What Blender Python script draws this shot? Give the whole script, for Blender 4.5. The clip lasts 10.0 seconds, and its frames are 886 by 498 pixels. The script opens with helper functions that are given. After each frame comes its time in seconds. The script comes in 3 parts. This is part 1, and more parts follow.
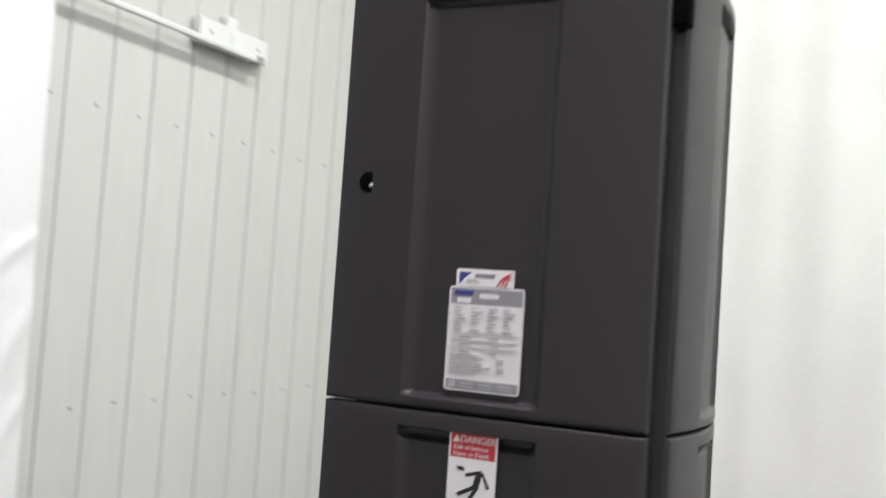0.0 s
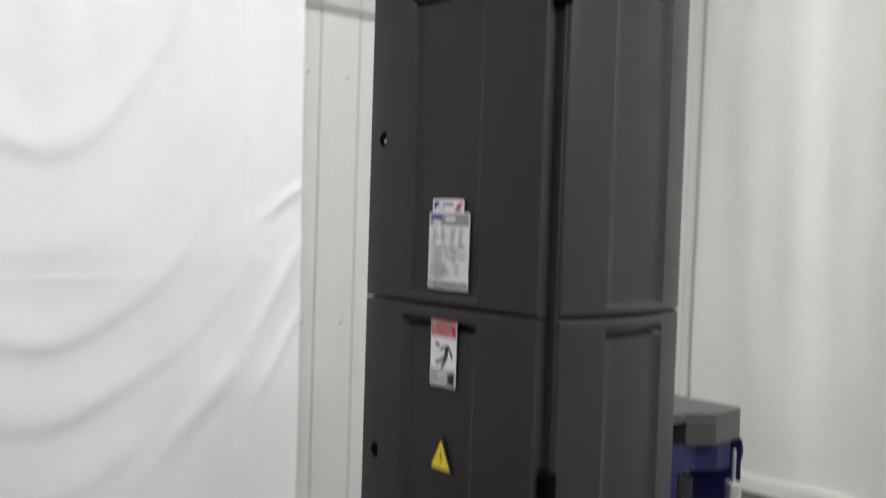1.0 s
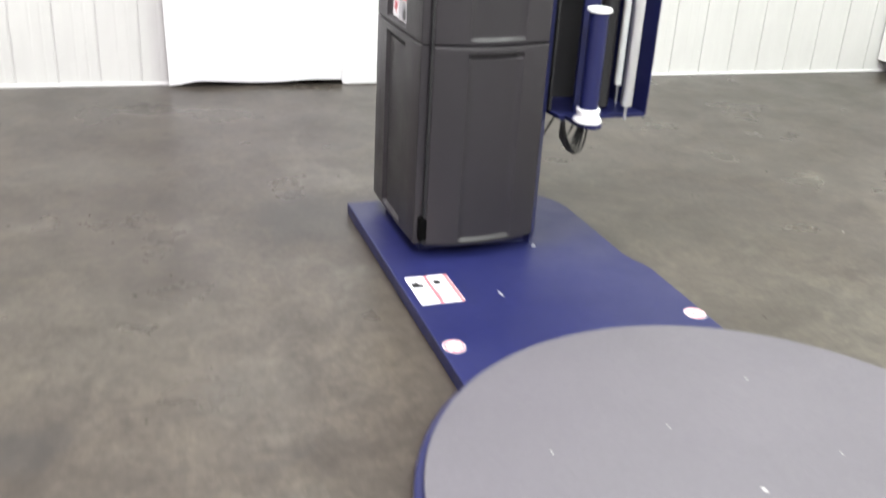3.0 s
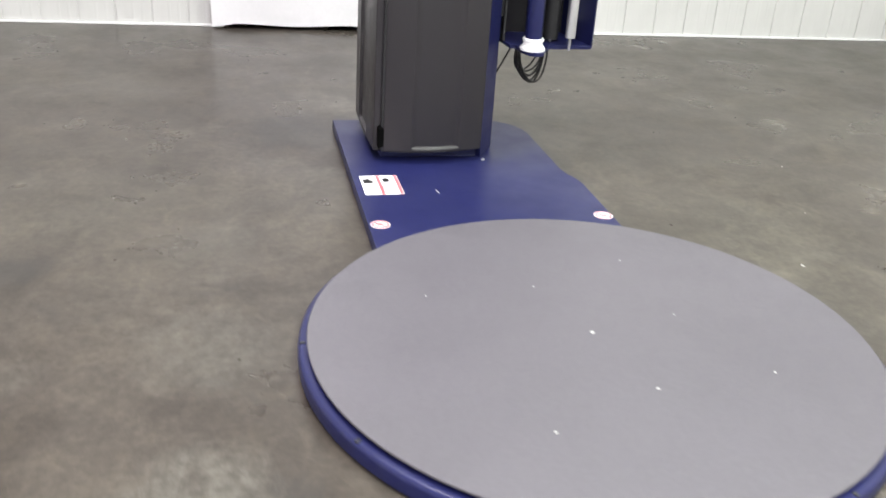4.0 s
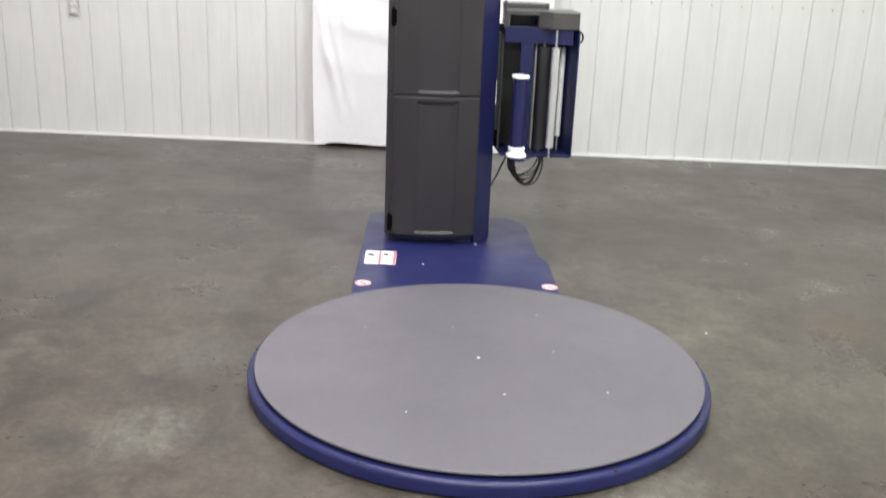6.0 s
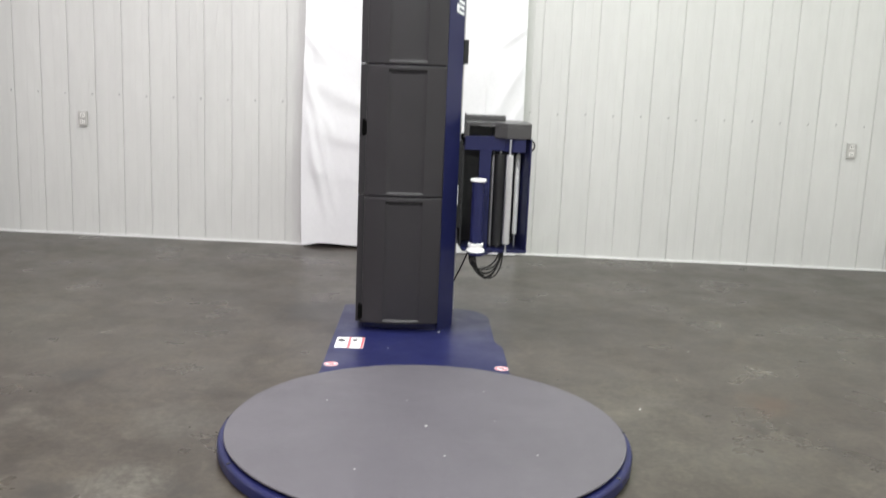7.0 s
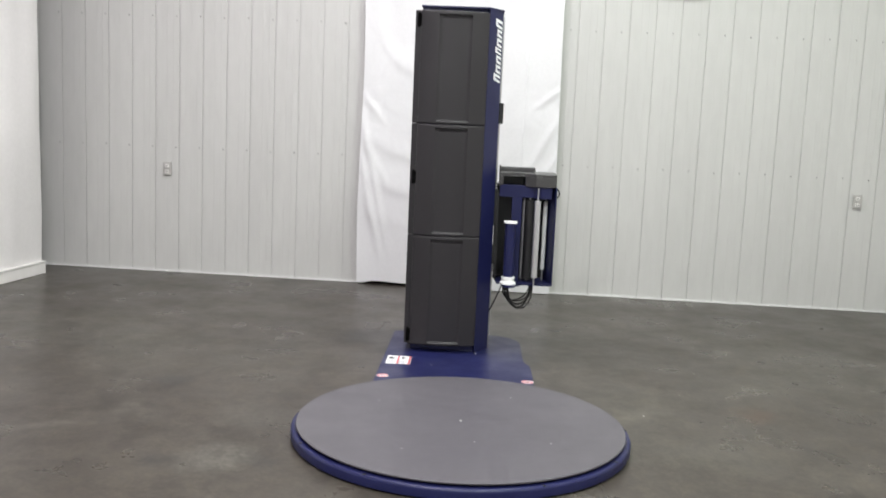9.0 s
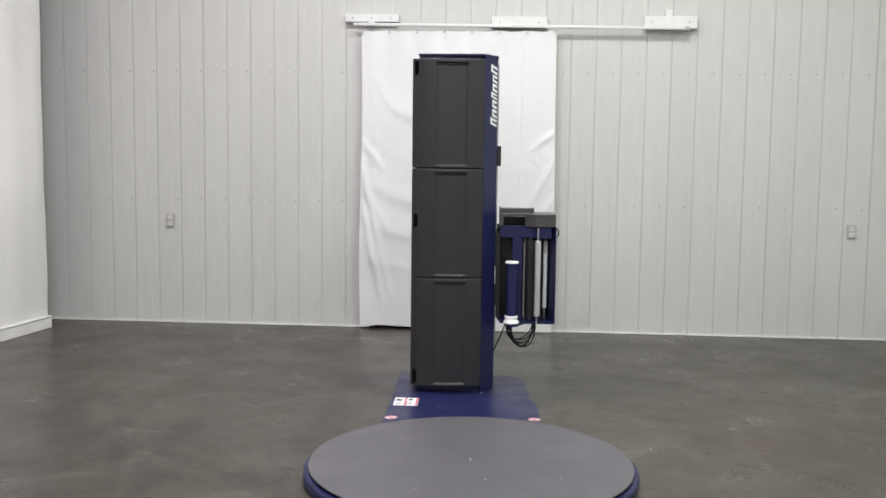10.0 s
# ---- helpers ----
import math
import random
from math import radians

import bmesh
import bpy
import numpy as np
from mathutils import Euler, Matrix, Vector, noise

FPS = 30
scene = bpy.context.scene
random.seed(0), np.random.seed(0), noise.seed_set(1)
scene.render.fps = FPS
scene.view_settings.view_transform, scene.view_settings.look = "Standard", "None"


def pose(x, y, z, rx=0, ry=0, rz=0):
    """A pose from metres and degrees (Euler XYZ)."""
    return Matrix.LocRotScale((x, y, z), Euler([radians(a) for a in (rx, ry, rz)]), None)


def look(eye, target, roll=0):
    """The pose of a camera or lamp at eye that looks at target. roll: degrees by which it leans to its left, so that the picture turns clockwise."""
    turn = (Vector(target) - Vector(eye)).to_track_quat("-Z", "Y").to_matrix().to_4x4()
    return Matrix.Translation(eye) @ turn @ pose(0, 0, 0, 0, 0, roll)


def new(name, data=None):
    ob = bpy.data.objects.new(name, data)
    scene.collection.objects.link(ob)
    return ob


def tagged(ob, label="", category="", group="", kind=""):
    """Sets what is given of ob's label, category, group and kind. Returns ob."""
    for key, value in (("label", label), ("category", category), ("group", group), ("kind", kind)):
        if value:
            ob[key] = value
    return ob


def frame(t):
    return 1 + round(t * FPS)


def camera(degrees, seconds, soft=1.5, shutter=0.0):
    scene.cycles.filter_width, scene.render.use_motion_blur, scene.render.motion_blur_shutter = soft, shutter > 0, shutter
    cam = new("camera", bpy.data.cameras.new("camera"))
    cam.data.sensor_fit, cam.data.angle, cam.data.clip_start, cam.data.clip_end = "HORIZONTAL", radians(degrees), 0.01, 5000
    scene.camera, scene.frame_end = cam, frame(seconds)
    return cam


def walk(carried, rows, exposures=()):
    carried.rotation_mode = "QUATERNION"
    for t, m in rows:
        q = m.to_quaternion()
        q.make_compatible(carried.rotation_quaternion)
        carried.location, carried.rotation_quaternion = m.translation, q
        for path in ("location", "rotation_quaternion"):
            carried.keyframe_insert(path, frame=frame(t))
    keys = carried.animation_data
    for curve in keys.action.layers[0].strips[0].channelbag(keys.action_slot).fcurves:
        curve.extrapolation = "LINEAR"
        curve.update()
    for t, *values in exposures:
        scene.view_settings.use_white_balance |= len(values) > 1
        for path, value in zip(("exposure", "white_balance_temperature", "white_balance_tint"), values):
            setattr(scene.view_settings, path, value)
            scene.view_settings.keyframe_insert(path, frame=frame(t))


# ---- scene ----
cam = camera(49.7, 10.0, 1.5, 0.6)
PATH = [
    (0, (0.059, -0.036, 1.715), (-0.809, 1.762, 1.817), 3.9),
    (0.5, (0.514, -0.048, 1.721), (-0.698, 1.536, 1.876), 2.5),
    (1, (0.986, -0.021, 1.729), (-0.503, 1.312, 1.659), 1.8),
    (1.5, (1.419, 0.044, 1.623), (-0.195, 1.185, 1.317), 3.0),
    (2, (1.861, 0.117, 1.577), (0.163, 1.016, 1.021), 2.9),
    (2.5, (2.293, 0.271, 1.536), (0.578, 0.974, 0.784), 2.6),
    (3, (2.738, 0.363, 1.501), (1.025, 0.993, 0.683), 3.4),
    (3.2, (2.911, 0.415, 1.507), (1.209, 1.012, 0.643), 4.1),
    (4.3, (3.662, 0.885, 1.436), (1.905, 1.256, 0.556), 3.1),
    (4.5, (3.774, 0.964, 1.464), (2.043, 1.324, 0.528), 3.1),
    (5, (4.027, 1.21, 1.437), (2.276, 1.534, 0.526), 3.8),
    (5.5, (4.272, 1.376, 1.486), (2.448, 1.581, 0.691), 3.5),
    (6, (4.511, 1.526, 1.526), (2.605, 1.579, 0.924), 2.3),
    (6.2, (4.604, 1.583, 1.547), (2.686, 1.611, 0.982), 2.2),
    (7.3, (5.165, 1.762, 1.554), (3.192, 1.782, 1.225), 1.9),
    (7.5, (5.288, 1.774, 1.577), (3.314, 1.758, 1.259), 1.1),
    (8, (5.563, 1.847, 1.559), (3.584, 1.785, 1.277), 1.7),
    (8.5, (5.77, 1.892, 1.59), (3.796, 1.827, 1.277), 2.0),
    (9, (5.885, 1.807, 1.589), (3.905, 1.735, 1.313), 2.5),
    (9.5, (5.956, 1.781, 1.566), (3.966, 1.705, 1.382), 0.9),
    (10, (5.991, 1.778, 1.592), (4.001, 1.708, 1.406), 0.7),
]
EXPOSURE = [(0, -0.36), (0.5, -0.48), (1.0, -0.64), (1.5, -0.60), (2.0, -0.42), (2.5, 0.14), (3, 0.64), (3.5, 0.58), (4.5, 0.28), (5, 0.20), (6, 0.15), (7.5, -0.20), (8.5, -0.30), (9.2, -0.38), (10, -0.54)]
walk(cam, [(t, look(eye, target, roll)) for t, eye, target, roll in PATH], EXPOSURE)

# ---------------------------------------------------------------- world and light
world = bpy.data.worlds.new("world")
scene.world = world
world.use_nodes = True
world.node_tree.nodes["Background"].inputs[0].default_value = (0.9, 0.95, 1.0, 1)
world.node_tree.nodes["Background"].inputs[1].default_value = 0.03

ROOM = pose(-3.00, 0, 0, 0, 0, -2.52)      # the hall stands turned to the machine
CEILING = 5.4
LAMPS = [(x, y) for x in (2.7, 6.8, 10.4) for y in (0.6, 3.3)]


def ceiling_lamp_light(x, y, power, colour):
    data = bpy.data.lights.new("ceiling_lamp_light", "AREA")
    data.shape, data.size, data.size_y = "RECTANGLE", 0.5, 1.5
    data.energy, data.color = power, colour
    ob = new("ceiling_lamp_light", data)
    ob.matrix_world = ROOM @ pose(x, y, CEILING - 0.13)
    return ob


for lx, ly in LAMPS:
    k = (ly - 0.6) / 2.7
    ceiling_lamp_light(lx, ly, 124 + 11 * lx, (1.01 - 0.10 * k, 0.93 + 0.07 * k, 1.03 - 0.115 * k))


# ---------------------------------------------------------------- materials
def material(name, colour, rough=0.5, metal=0.0, mottle=0.0, mottle_size=3.0, grain=0.0, grain_size=120.0,
             bump=0.0, bump_size=200.0, rough_var=0.0, coat=0.0, spec=0.5, stretch=(1, 1, 1)):
    m = bpy.data.materials.new(name)
    m.use_nodes = True
    nt = m.node_tree
    b = nt.nodes["Principled BSDF"]
    b.inputs["Base Color"].default_value = (*colour, 1)
    b.inputs["Roughness"].default_value = rough
    b.inputs["Metallic"].default_value = metal
    b.inputs["Specular IOR Level"].default_value = spec
    b.inputs["Coat Weight"].default_value = coat
    tc = nt.nodes.new("ShaderNodeTexCoord")
    mp = nt.nodes.new("ShaderNodeMapping")
    mp.inputs["Scale"].default_value = stretch
    nt.links.new(tc.outputs["Object"], mp.inputs["Vector"])

    def field(size, detail=4.0):
        n = nt.nodes.new("ShaderNodeTexNoise")
        n.inputs["Scale"].default_value, n.inputs["Detail"].default_value = size, detail
        nt.links.new(mp.outputs["Vector"], n.inputs["Vector"])
        return n.outputs["Fac"]

    value = None
    for amount, size in ((mottle, mottle_size), (grain, grain_size)):
        if amount:
            r = nt.nodes.new("ShaderNodeMapRange")
            r.inputs["From Min"].default_value, r.inputs["From Max"].default_value = 0.3, 0.7
            r.inputs["To Min"].default_value, r.inputs["To Max"].default_value = 1 - amount, 1 + amount
            nt.links.new(field(size), r.inputs["Value"])
            if value is None:
                value = r.outputs["Result"]
            else:
                mu = nt.nodes.new("ShaderNodeMath")
                mu.operation = "MULTIPLY"
                nt.links.new(value, mu.inputs[0])
                nt.links.new(r.outputs["Result"], mu.inputs[1])
                value = mu.outputs[0]
    if value is not None:
        vm = nt.nodes.new("ShaderNodeVectorMath")
        vm.operation = "SCALE"
        vm.inputs[0].default_value = colour
        nt.links.new(value, vm.inputs["Scale"])
        nt.links.new(vm.outputs["Vector"], b.inputs["Base Color"])
    if rough_var:
        r = nt.nodes.new("ShaderNodeMapRange")
        r.inputs["From Min"].default_value, r.inputs["From Max"].default_value = 0.3, 0.7
        r.inputs["To Min"].default_value, r.inputs["To Max"].default_value = rough - rough_var, rough + rough_var
        nt.links.new(field(mottle_size * 2.3), r.inputs["Value"])
        nt.links.new(r.outputs["Result"], b.inputs["Roughness"])
    if bump:
        bp = nt.nodes.new("ShaderNodeBump")
        bp.inputs["Strength"].default_value, bp.inputs["Distance"].default_value = bump, 0.002
        nt.links.new(field(bump_size, 3.0), bp.inputs["Height"])
        nt.links.new(bp.outputs["Normal"], b.inputs["Normal"])
    return m


def glow(name, colour, strength):
    m = bpy.data.materials.new(name)
    m.use_nodes = True
    b = m.node_tree.nodes["Principled BSDF"]
    b.inputs["Base Color"].default_value = (0.8, 0.8, 0.8, 1)
    b.inputs["Emission Color"].default_value = (*colour, 1)
    b.inputs["Emission Strength"].default_value = strength
    return m


def concrete(name):
    """Worn, sealed concrete: broad brown and grey clouds, trowel marks, scuffs and pale worn spots."""
    m = bpy.data.materials.new(name)
    m.use_nodes = True
    nt = m.node_tree
    b = nt.nodes["Principled BSDF"]
    tc = nt.nodes.new("ShaderNodeTexCoord")

    def field(size, detail=5.0, rough=0.55, stretch=None, offset=(0, 0, 0), distort=0.0):
        mp = nt.nodes.new("ShaderNodeMapping")
        mp.inputs["Scale"].default_value = stretch or (1, 1, 1)
        mp.inputs["Location"].default_value = offset
        nt.links.new(tc.outputs["Object"], mp.inputs["Vector"])
        n = nt.nodes.new("ShaderNodeTexNoise")
        n.inputs["Scale"].default_value, n.inputs["Detail"].default_value = size, detail
        n.inputs["Roughness"].default_value, n.inputs["Distortion"].default_value = rough, distort
        nt.links.new(mp.outputs["Vector"], n.inputs["Vector"])
        return n.outputs["Fac"]

    def ramp(value, stops):
        r = nt.nodes.new("ShaderNodeValToRGB")
        while len(r.color_ramp.elements) < len(stops):
            r.color_ramp.elements.new(0.5)
        for e, (p, c) in zip(r.color_ramp.elements, stops):
            e.position, e.color = p, (*c, 1)
        nt.links.new(value, r.inputs["Fac"])
        return r.outputs["Color"]

    def mix(a, c, fac, kind="MIX"):
        n = nt.nodes.new("ShaderNodeMix")
        n.data_type, n.blend_type = "RGBA", kind
        nt.links.new(a, n.inputs["A"])
        nt.links.new(c, n.inputs["B"])
        if isinstance(fac, float):
            n.inputs["Factor"].default_value = fac
        else:
            nt.links.new(fac, n.inputs["Factor"])
        return n.outputs["Result"]

    broad = ramp(field(0.55, 4, 0.5), [(0.3, (0.0467, 0.0391, 0.0327)), (0.5, (0.0577, 0.0499, 0.0415)), (0.7, (0.0673, 0.0609, 0.0503))])
    clouds = ramp(field(2.6, 7, 0.62, distort=0.4), [(0.26, (0.74, 0.73, 0.72)), (0.5, (1, 1, 1)), (0.74, (1.20, 1.20, 1.16))])
    c = mix(broad, clouds, 1.0, "MULTIPLY")
    streak = ramp(field(5.0, 5, 0.6, (0.85, 1.15, 1), (3, 1, 0), 0.6), [(0.34, (0.90, 0.89, 0.88)), (0.55, (1, 1, 1)), (0.8, (1.08, 1.08, 1.06))])
    c = mix(c, streak, 1.0, "MULTIPLY")
    patch = ramp(field(8.5, 6, 0.62, None, (4, 8, 2), 0.9), [(0.32, (0.80, 0.795, 0.79)), (0.50, (1, 1, 1)), (0.68, (1.26, 1.26, 1.21))])
    c = mix(c, patch, 1.0, "MULTIPLY")
    fine = ramp(field(38.0, 4, 0.6), [(0.3, (0.80, 0.80, 0.80)), (0.7, (1.18, 1.18, 1.17))])
    c = mix(c, fine, 1.0, "MULTIPLY")
    # small nicks and smears, pale and dark
    nick = ramp(field(19.0, 8, 0.78, (0.7, 1.35, 1), (2, 6, 3), 1.4), [(0.32, (0.78, 0.775, 0.77)), (0.41, (1, 1, 1)), (0.60, (1, 1, 1)), (0.70, (1.50, 1.50, 1.43))])
    c = mix(c, nick, 1.0, "MULTIPLY")
    # pale scuffed spots and dark stains, each with a ragged edge of its own
    scuff_where = ramp(field(1.5, 8, 0.68, offset=(7, 3, 1), distort=0.6), [(0.57, (0, 0, 0)), (0.70, (0.55, 0.55, 0.55))])
    pale = ramp(field(20.0, 3, 0.5), [(0.35, (0.078, 0.072, 0.060)), (0.65, (0.15, 0.140, 0.115))])
    c = mix(c, pale, scuff_where)
    stain_where = ramp(field(3.4, 7, 0.66, offset=(1, 9, 4), distort=0.9), [(0.60, (0, 0, 0)), (0.74, (0.45, 0.45, 0.45))])
    dark = ramp(field(9.0), [(0.3, (0.024, 0.023, 0.022)), (0.7, (0.042, 0.039, 0.036))])
    c = mix(c, dark, stain_where)
    # single marks: worn pale spots, dark smudges, a broad darker patch and one of rust
    def spot(x, y, r, lo, hi, strength):
        mp = nt.nodes.new("ShaderNodeMapping")
        mp.inputs["Location"].default_value = (-x / r, -y / r, 0)
        mp.inputs["Scale"].default_value = (1 / r, 1 / r, 0)
        g = nt.nodes.new("ShaderNodeTexGradient")
        g.gradient_type = "SPHERICAL"
        nt.links.new(tc.outputs["Object"], mp.inputs["Vector"])
        nt.links.new(mp.outputs["Vector"], g.inputs["Vector"])
        add = nt.nodes.new("ShaderNodeMath")
        add.operation = "MULTIPLY"
        nt.links.new(g.outputs["Fac"], add.inputs[0])
        nt.links.new(field(4.6, 9, 0.74, (1.0, 1.5, 1), (x, y, 5), 1.4), add.inputs[1])
        return ramp(add.outputs[0], [(lo, (0, 0, 0)), (hi, (strength, strength, strength))])

    bright = ramp(field(26.0, 6, 0.7), [(0.36, (0.066, 0.062, 0.052)), (0.64, (0.150, 0.144, 0.122))])
    for x, y, r, strength in ((4.72, 0.86, 0.34, 0.55), (4.07, 0.88, 0.40, 0.30), (4.88, 2.47, 0.36, 0.50), (5.12, 2.50, 0.26, 0.45), (5.18, 1.85, 0.24, 0.55), (3.38, 0.82, 0.34, 0.18), (1.43, 0.32, 0.45, 0.15), (4.20, 3.30, 0.40, 0.15)):
        c = mix(c, bright, spot(x, y, r * 1.35, 0.25, 0.42, strength))
    for x, y, r in ((5.02, 1.90, 0.20), (2.16, 1.16, 0.60), (3.52, 0.22, 0.25), (4.80, 0.62, 0.22), (4.72, 1.08, 0.18)):
        c = mix(c, dark, spot(x, y, r * 1.2, 0.26, 0.42, 0.60))
    rust = ramp(field(15.0), [(0.35, (0.075, 0.040, 0.022)), (0.65, (0.095, 0.055, 0.032))])
    c = mix(c, rust, spot(3.48, 3.56, 0.34, 0.22, 0.48, 0.45))
    nt.links.new(c, b.inputs["Base Color"])
    rr = nt.nodes.new("ShaderNodeMapRange")
    rr.inputs["From Min"].default_value, rr.inputs["From Max"].default_value = 0.3, 0.7
    rr.inputs["To Min"].default_value, rr.inputs["To Max"].default_value = 0.24, 0.40
    nt.links.new(field(2.1, 6, 0.6, offset=(2, 2, 2)), rr.inputs["Value"])
    nt.links.new(rr.outputs["Result"], b.inputs["Roughness"])
    b.inputs["Specular IOR Level"].default_value = 0.28
    bp = nt.nodes.new("ShaderNodeBump")
    bp.inputs["Strength"].default_value, bp.inputs["Distance"].default_value = 0.14, 0.004
    nt.links.new(field(14.0, 6, 0.65), bp.inputs["Height"])
    nt.links.new(bp.outputs["Normal"], b.inputs["Normal"])
    return m


FLOOR = concrete("sealed_concrete")
WALLPAINT = material("white_painted_steel", (0.53, 0.53, 0.511), 0.5, mottle=0.03, mottle_size=1.2, grain=0.025, grain_size=14, bump=0.08, bump_size=25, rough_var=0.06, stretch=(1, 1, 0.25))
PLAINWALL = material("white_wall_paint", (0.66, 0.66, 0.64), 0.6, mottle=0.04, mottle_size=1.0, bump=0.1, bump_size=60)
CEILPAINT = material("ceiling_paint", (0.72, 0.72, 0.70), 0.7, mottle=0.04, mottle_size=0.8)
# near-black, so the doorway's darkness is put into the colour
DARKVOID = material("doorway_shade_black", (0.012, 0.012, 0.013), 0.8, mottle=0.2)
TARP = material("white_vinyl_sheet", (0.71, 0.71, 0.718), 0.55, mottle=0.025, mottle_size=2.0, grain=0.015, grain_size=40, bump=0.12, bump_size=45, rough_var=0.08)
FABRIC = material("white_fabric_wall", (0.73, 0.72, 0.705), 0.62, mottle=0.05, mottle_size=0.9, grain=0.02, grain_size=30, bump=0.15, bump_size=90)
STRIP = material("white_base_strip", (0.74, 0.73, 0.70), 0.45, mottle=0.08, mottle_size=3, bump=0.1)
RAILWHITE = material("white_enamel", (0.66, 0.66, 0.65), 0.35, mottle=0.03, mottle_size=6)
SCREW = material("zinc_screw", (0.35, 0.35, 0.34), 0.4, 0.7)
OUTLET = material("grey_outlet_plate", (0.42, 0.41, 0.39), 0.4, 0.2, mottle=0.1, mottle_size=20)
OUTLETDARK = material("outlet_socket", (0.68, 0.67, 0.64), 0.45)
BLUE = material("blue_powder_coat", (0.0104, 0.0126, 0.061), 0.38, mottle=0.08, mottle_size=2.5, grain=0.03, grain_size=90, bump=0.12, bump_size=420, rough_var=0.07, spec=0.33)
COVER = material("charcoal_moulded_plastic", (0.0190, 0.0169, 0.0196), 0.41, mottle=0.06, mottle_size=3, grain=0.05, grain_size=240, bump=0.22, bump_size=700, rough_var=0.06, spec=0.44)
COVERLIGHT = material("grey_moulded_plastic", (0.052, 0.050, 0.051), 0.33, mottle=0.05, mottle_size=6, bump=0.2, bump_size=700)
# rubber and cables; also blackens gaps where only shade falls
BLACK = material("black_rubber_and_gap_shade", (0.010, 0.010, 0.011), 0.5, mottle=0.2, mottle_size=10)
DISC = material("grey_turntable_paint", (0.091, 0.0855, 0.0965), 0.46, mottle=0.06, mottle_size=1.6, grain=0.05, grain_size=60, bump=0.25, bump_size=520, rough_var=0.07, spec=0.4)
STEEL = material("brushed_aluminium", (0.62, 0.62, 0.63), 0.34, 0.85, mottle=0.06, mottle_size=12, stretch=(1, 1, 0.1))
STEELPALE = material("pale_roller_tube", (0.80, 0.80, 0.80), 0.45, 0.2, mottle=0.04, mottle_size=12)
STEELDULL = material("dull_grey_steel", (0.40, 0.40, 0.42), 0.42, 0.7, mottle=0.1, mottle_size=12, stretch=(1, 1, 0.1))
WHITEPLASTIC = material("white_plastic", (0.84, 0.84, 0.83), 0.4, mottle=0.03, mottle_size=20)
SCRATCH = material("scratched_concrete", (0.115, 0.110, 0.094), 0.7, mottle=0.3, mottle_size=30)
LABELWHITE = material("white_label", (0.78, 0.78, 0.79), 0.32, mottle=0.02, mottle_size=30)
LABELSILVER = material("silver_label", (0.72, 0.72, 0.735), 0.35, 0.0, mottle=0.05, mottle_size=30)
LABELGREY = material("grey_label_print", (0.27, 0.27, 0.29), 0.4)
PRINT = material("dark_label_print", (0.23, 0.23, 0.25), 0.4)
PRINTBLACK = material("black_print_and_shade", (0.012, 0.012, 0.013), 0.4)
# paints the shade of the lock holes; also the hinges' own black
HOLEBLACK = material("hole_shade_and_hinge_black", (0.002, 0.002, 0.002), 0.9, spec=0.05)
PALEPRINT = material("pale_label_print", (0.40, 0.40, 0.42), 0.4)
RED = material("red_label_print", (0.50, 0.030, 0.045), 0.36, mottle=0.05, mottle_size=30)
PINK = material("faded_red_print", (0.56, 0.12, 0.14), 0.4, mottle=0.08, mottle_size=30)
NAVY = material("navy_label_print", (0.03, 0.04, 0.22), 0.4)
YELLOW = material("yellow_label", (0.78, 0.62, 0.03), 0.34, mottle=0.04, mottle_size=30)
LOGO = material("white_vinyl_lettering", (0.82, 0.83, 0.84), 0.35)
CHIP = material("chipped_bare_metal", (0.44, 0.44, 0.42), 0.45, 0.1)
DIFFUSER = glow("lamp_diffuser", (1.0, 1.0, 0.98), 6.0)


# ---------------------------------------------------------------- mesh helpers
def finish(bm, name, mats, smooth=False):
    me = bpy.data.meshes.new(name)
    bmesh.ops.recalc_face_normals(bm, faces=bm.faces)
    bm.to_mesh(me)
    bm.free()
    for m in (mats if isinstance(mats, (list, tuple)) else [mats]):
        me.materials.append(m)
    if smooth:
        me.shade_smooth()
        me.set_sharp_from_angle(angle=radians(32))
    return me


def thing(name, bm, mats, m=None, smooth=False):
    ob = new(name, finish(bm, name, mats, smooth))
    if m is not None:
        ob.matrix_basis = m
    return ob


def part(name, bm, mats, parent, label="", smooth=False):
    """One mesh under a thing or a part; it is built in the frame in which its thing is built."""
    ob = new(name, finish(bm, name, mats, smooth))
    ob.parent = parent
    if parent.type == "EMPTY":
        ob.matrix_parent_inverse = parent.matrix_basis.inverted()
    if label:
        tagged(ob, label)
    return ob


def join(bm, other):
    me = bpy.data.meshes.new("tmp")
    other.to_mesh(me)
    other.free()
    bm.from_mesh(me)
    bpy.data.meshes.remove(me)
    return bm


def box(x0, y0, z0, x1, y1, z1, bevel=0.0, seg=2):
    bm = bmesh.new()
    bmesh.ops.create_cube(bm, size=1)
    bmesh.ops.scale(bm, vec=(x1 - x0, y1 - y0, z1 - z0), verts=bm.verts)
    bmesh.ops.translate(bm, vec=((x0 + x1) / 2, (y0 + y1) / 2, (z0 + z1) / 2), verts=bm.verts)
    if bevel:
        bmesh.ops.bevel(bm, geom=bm.edges[:], offset=bevel, segments=seg, affect="EDGES", profile=0.5)
    return bm


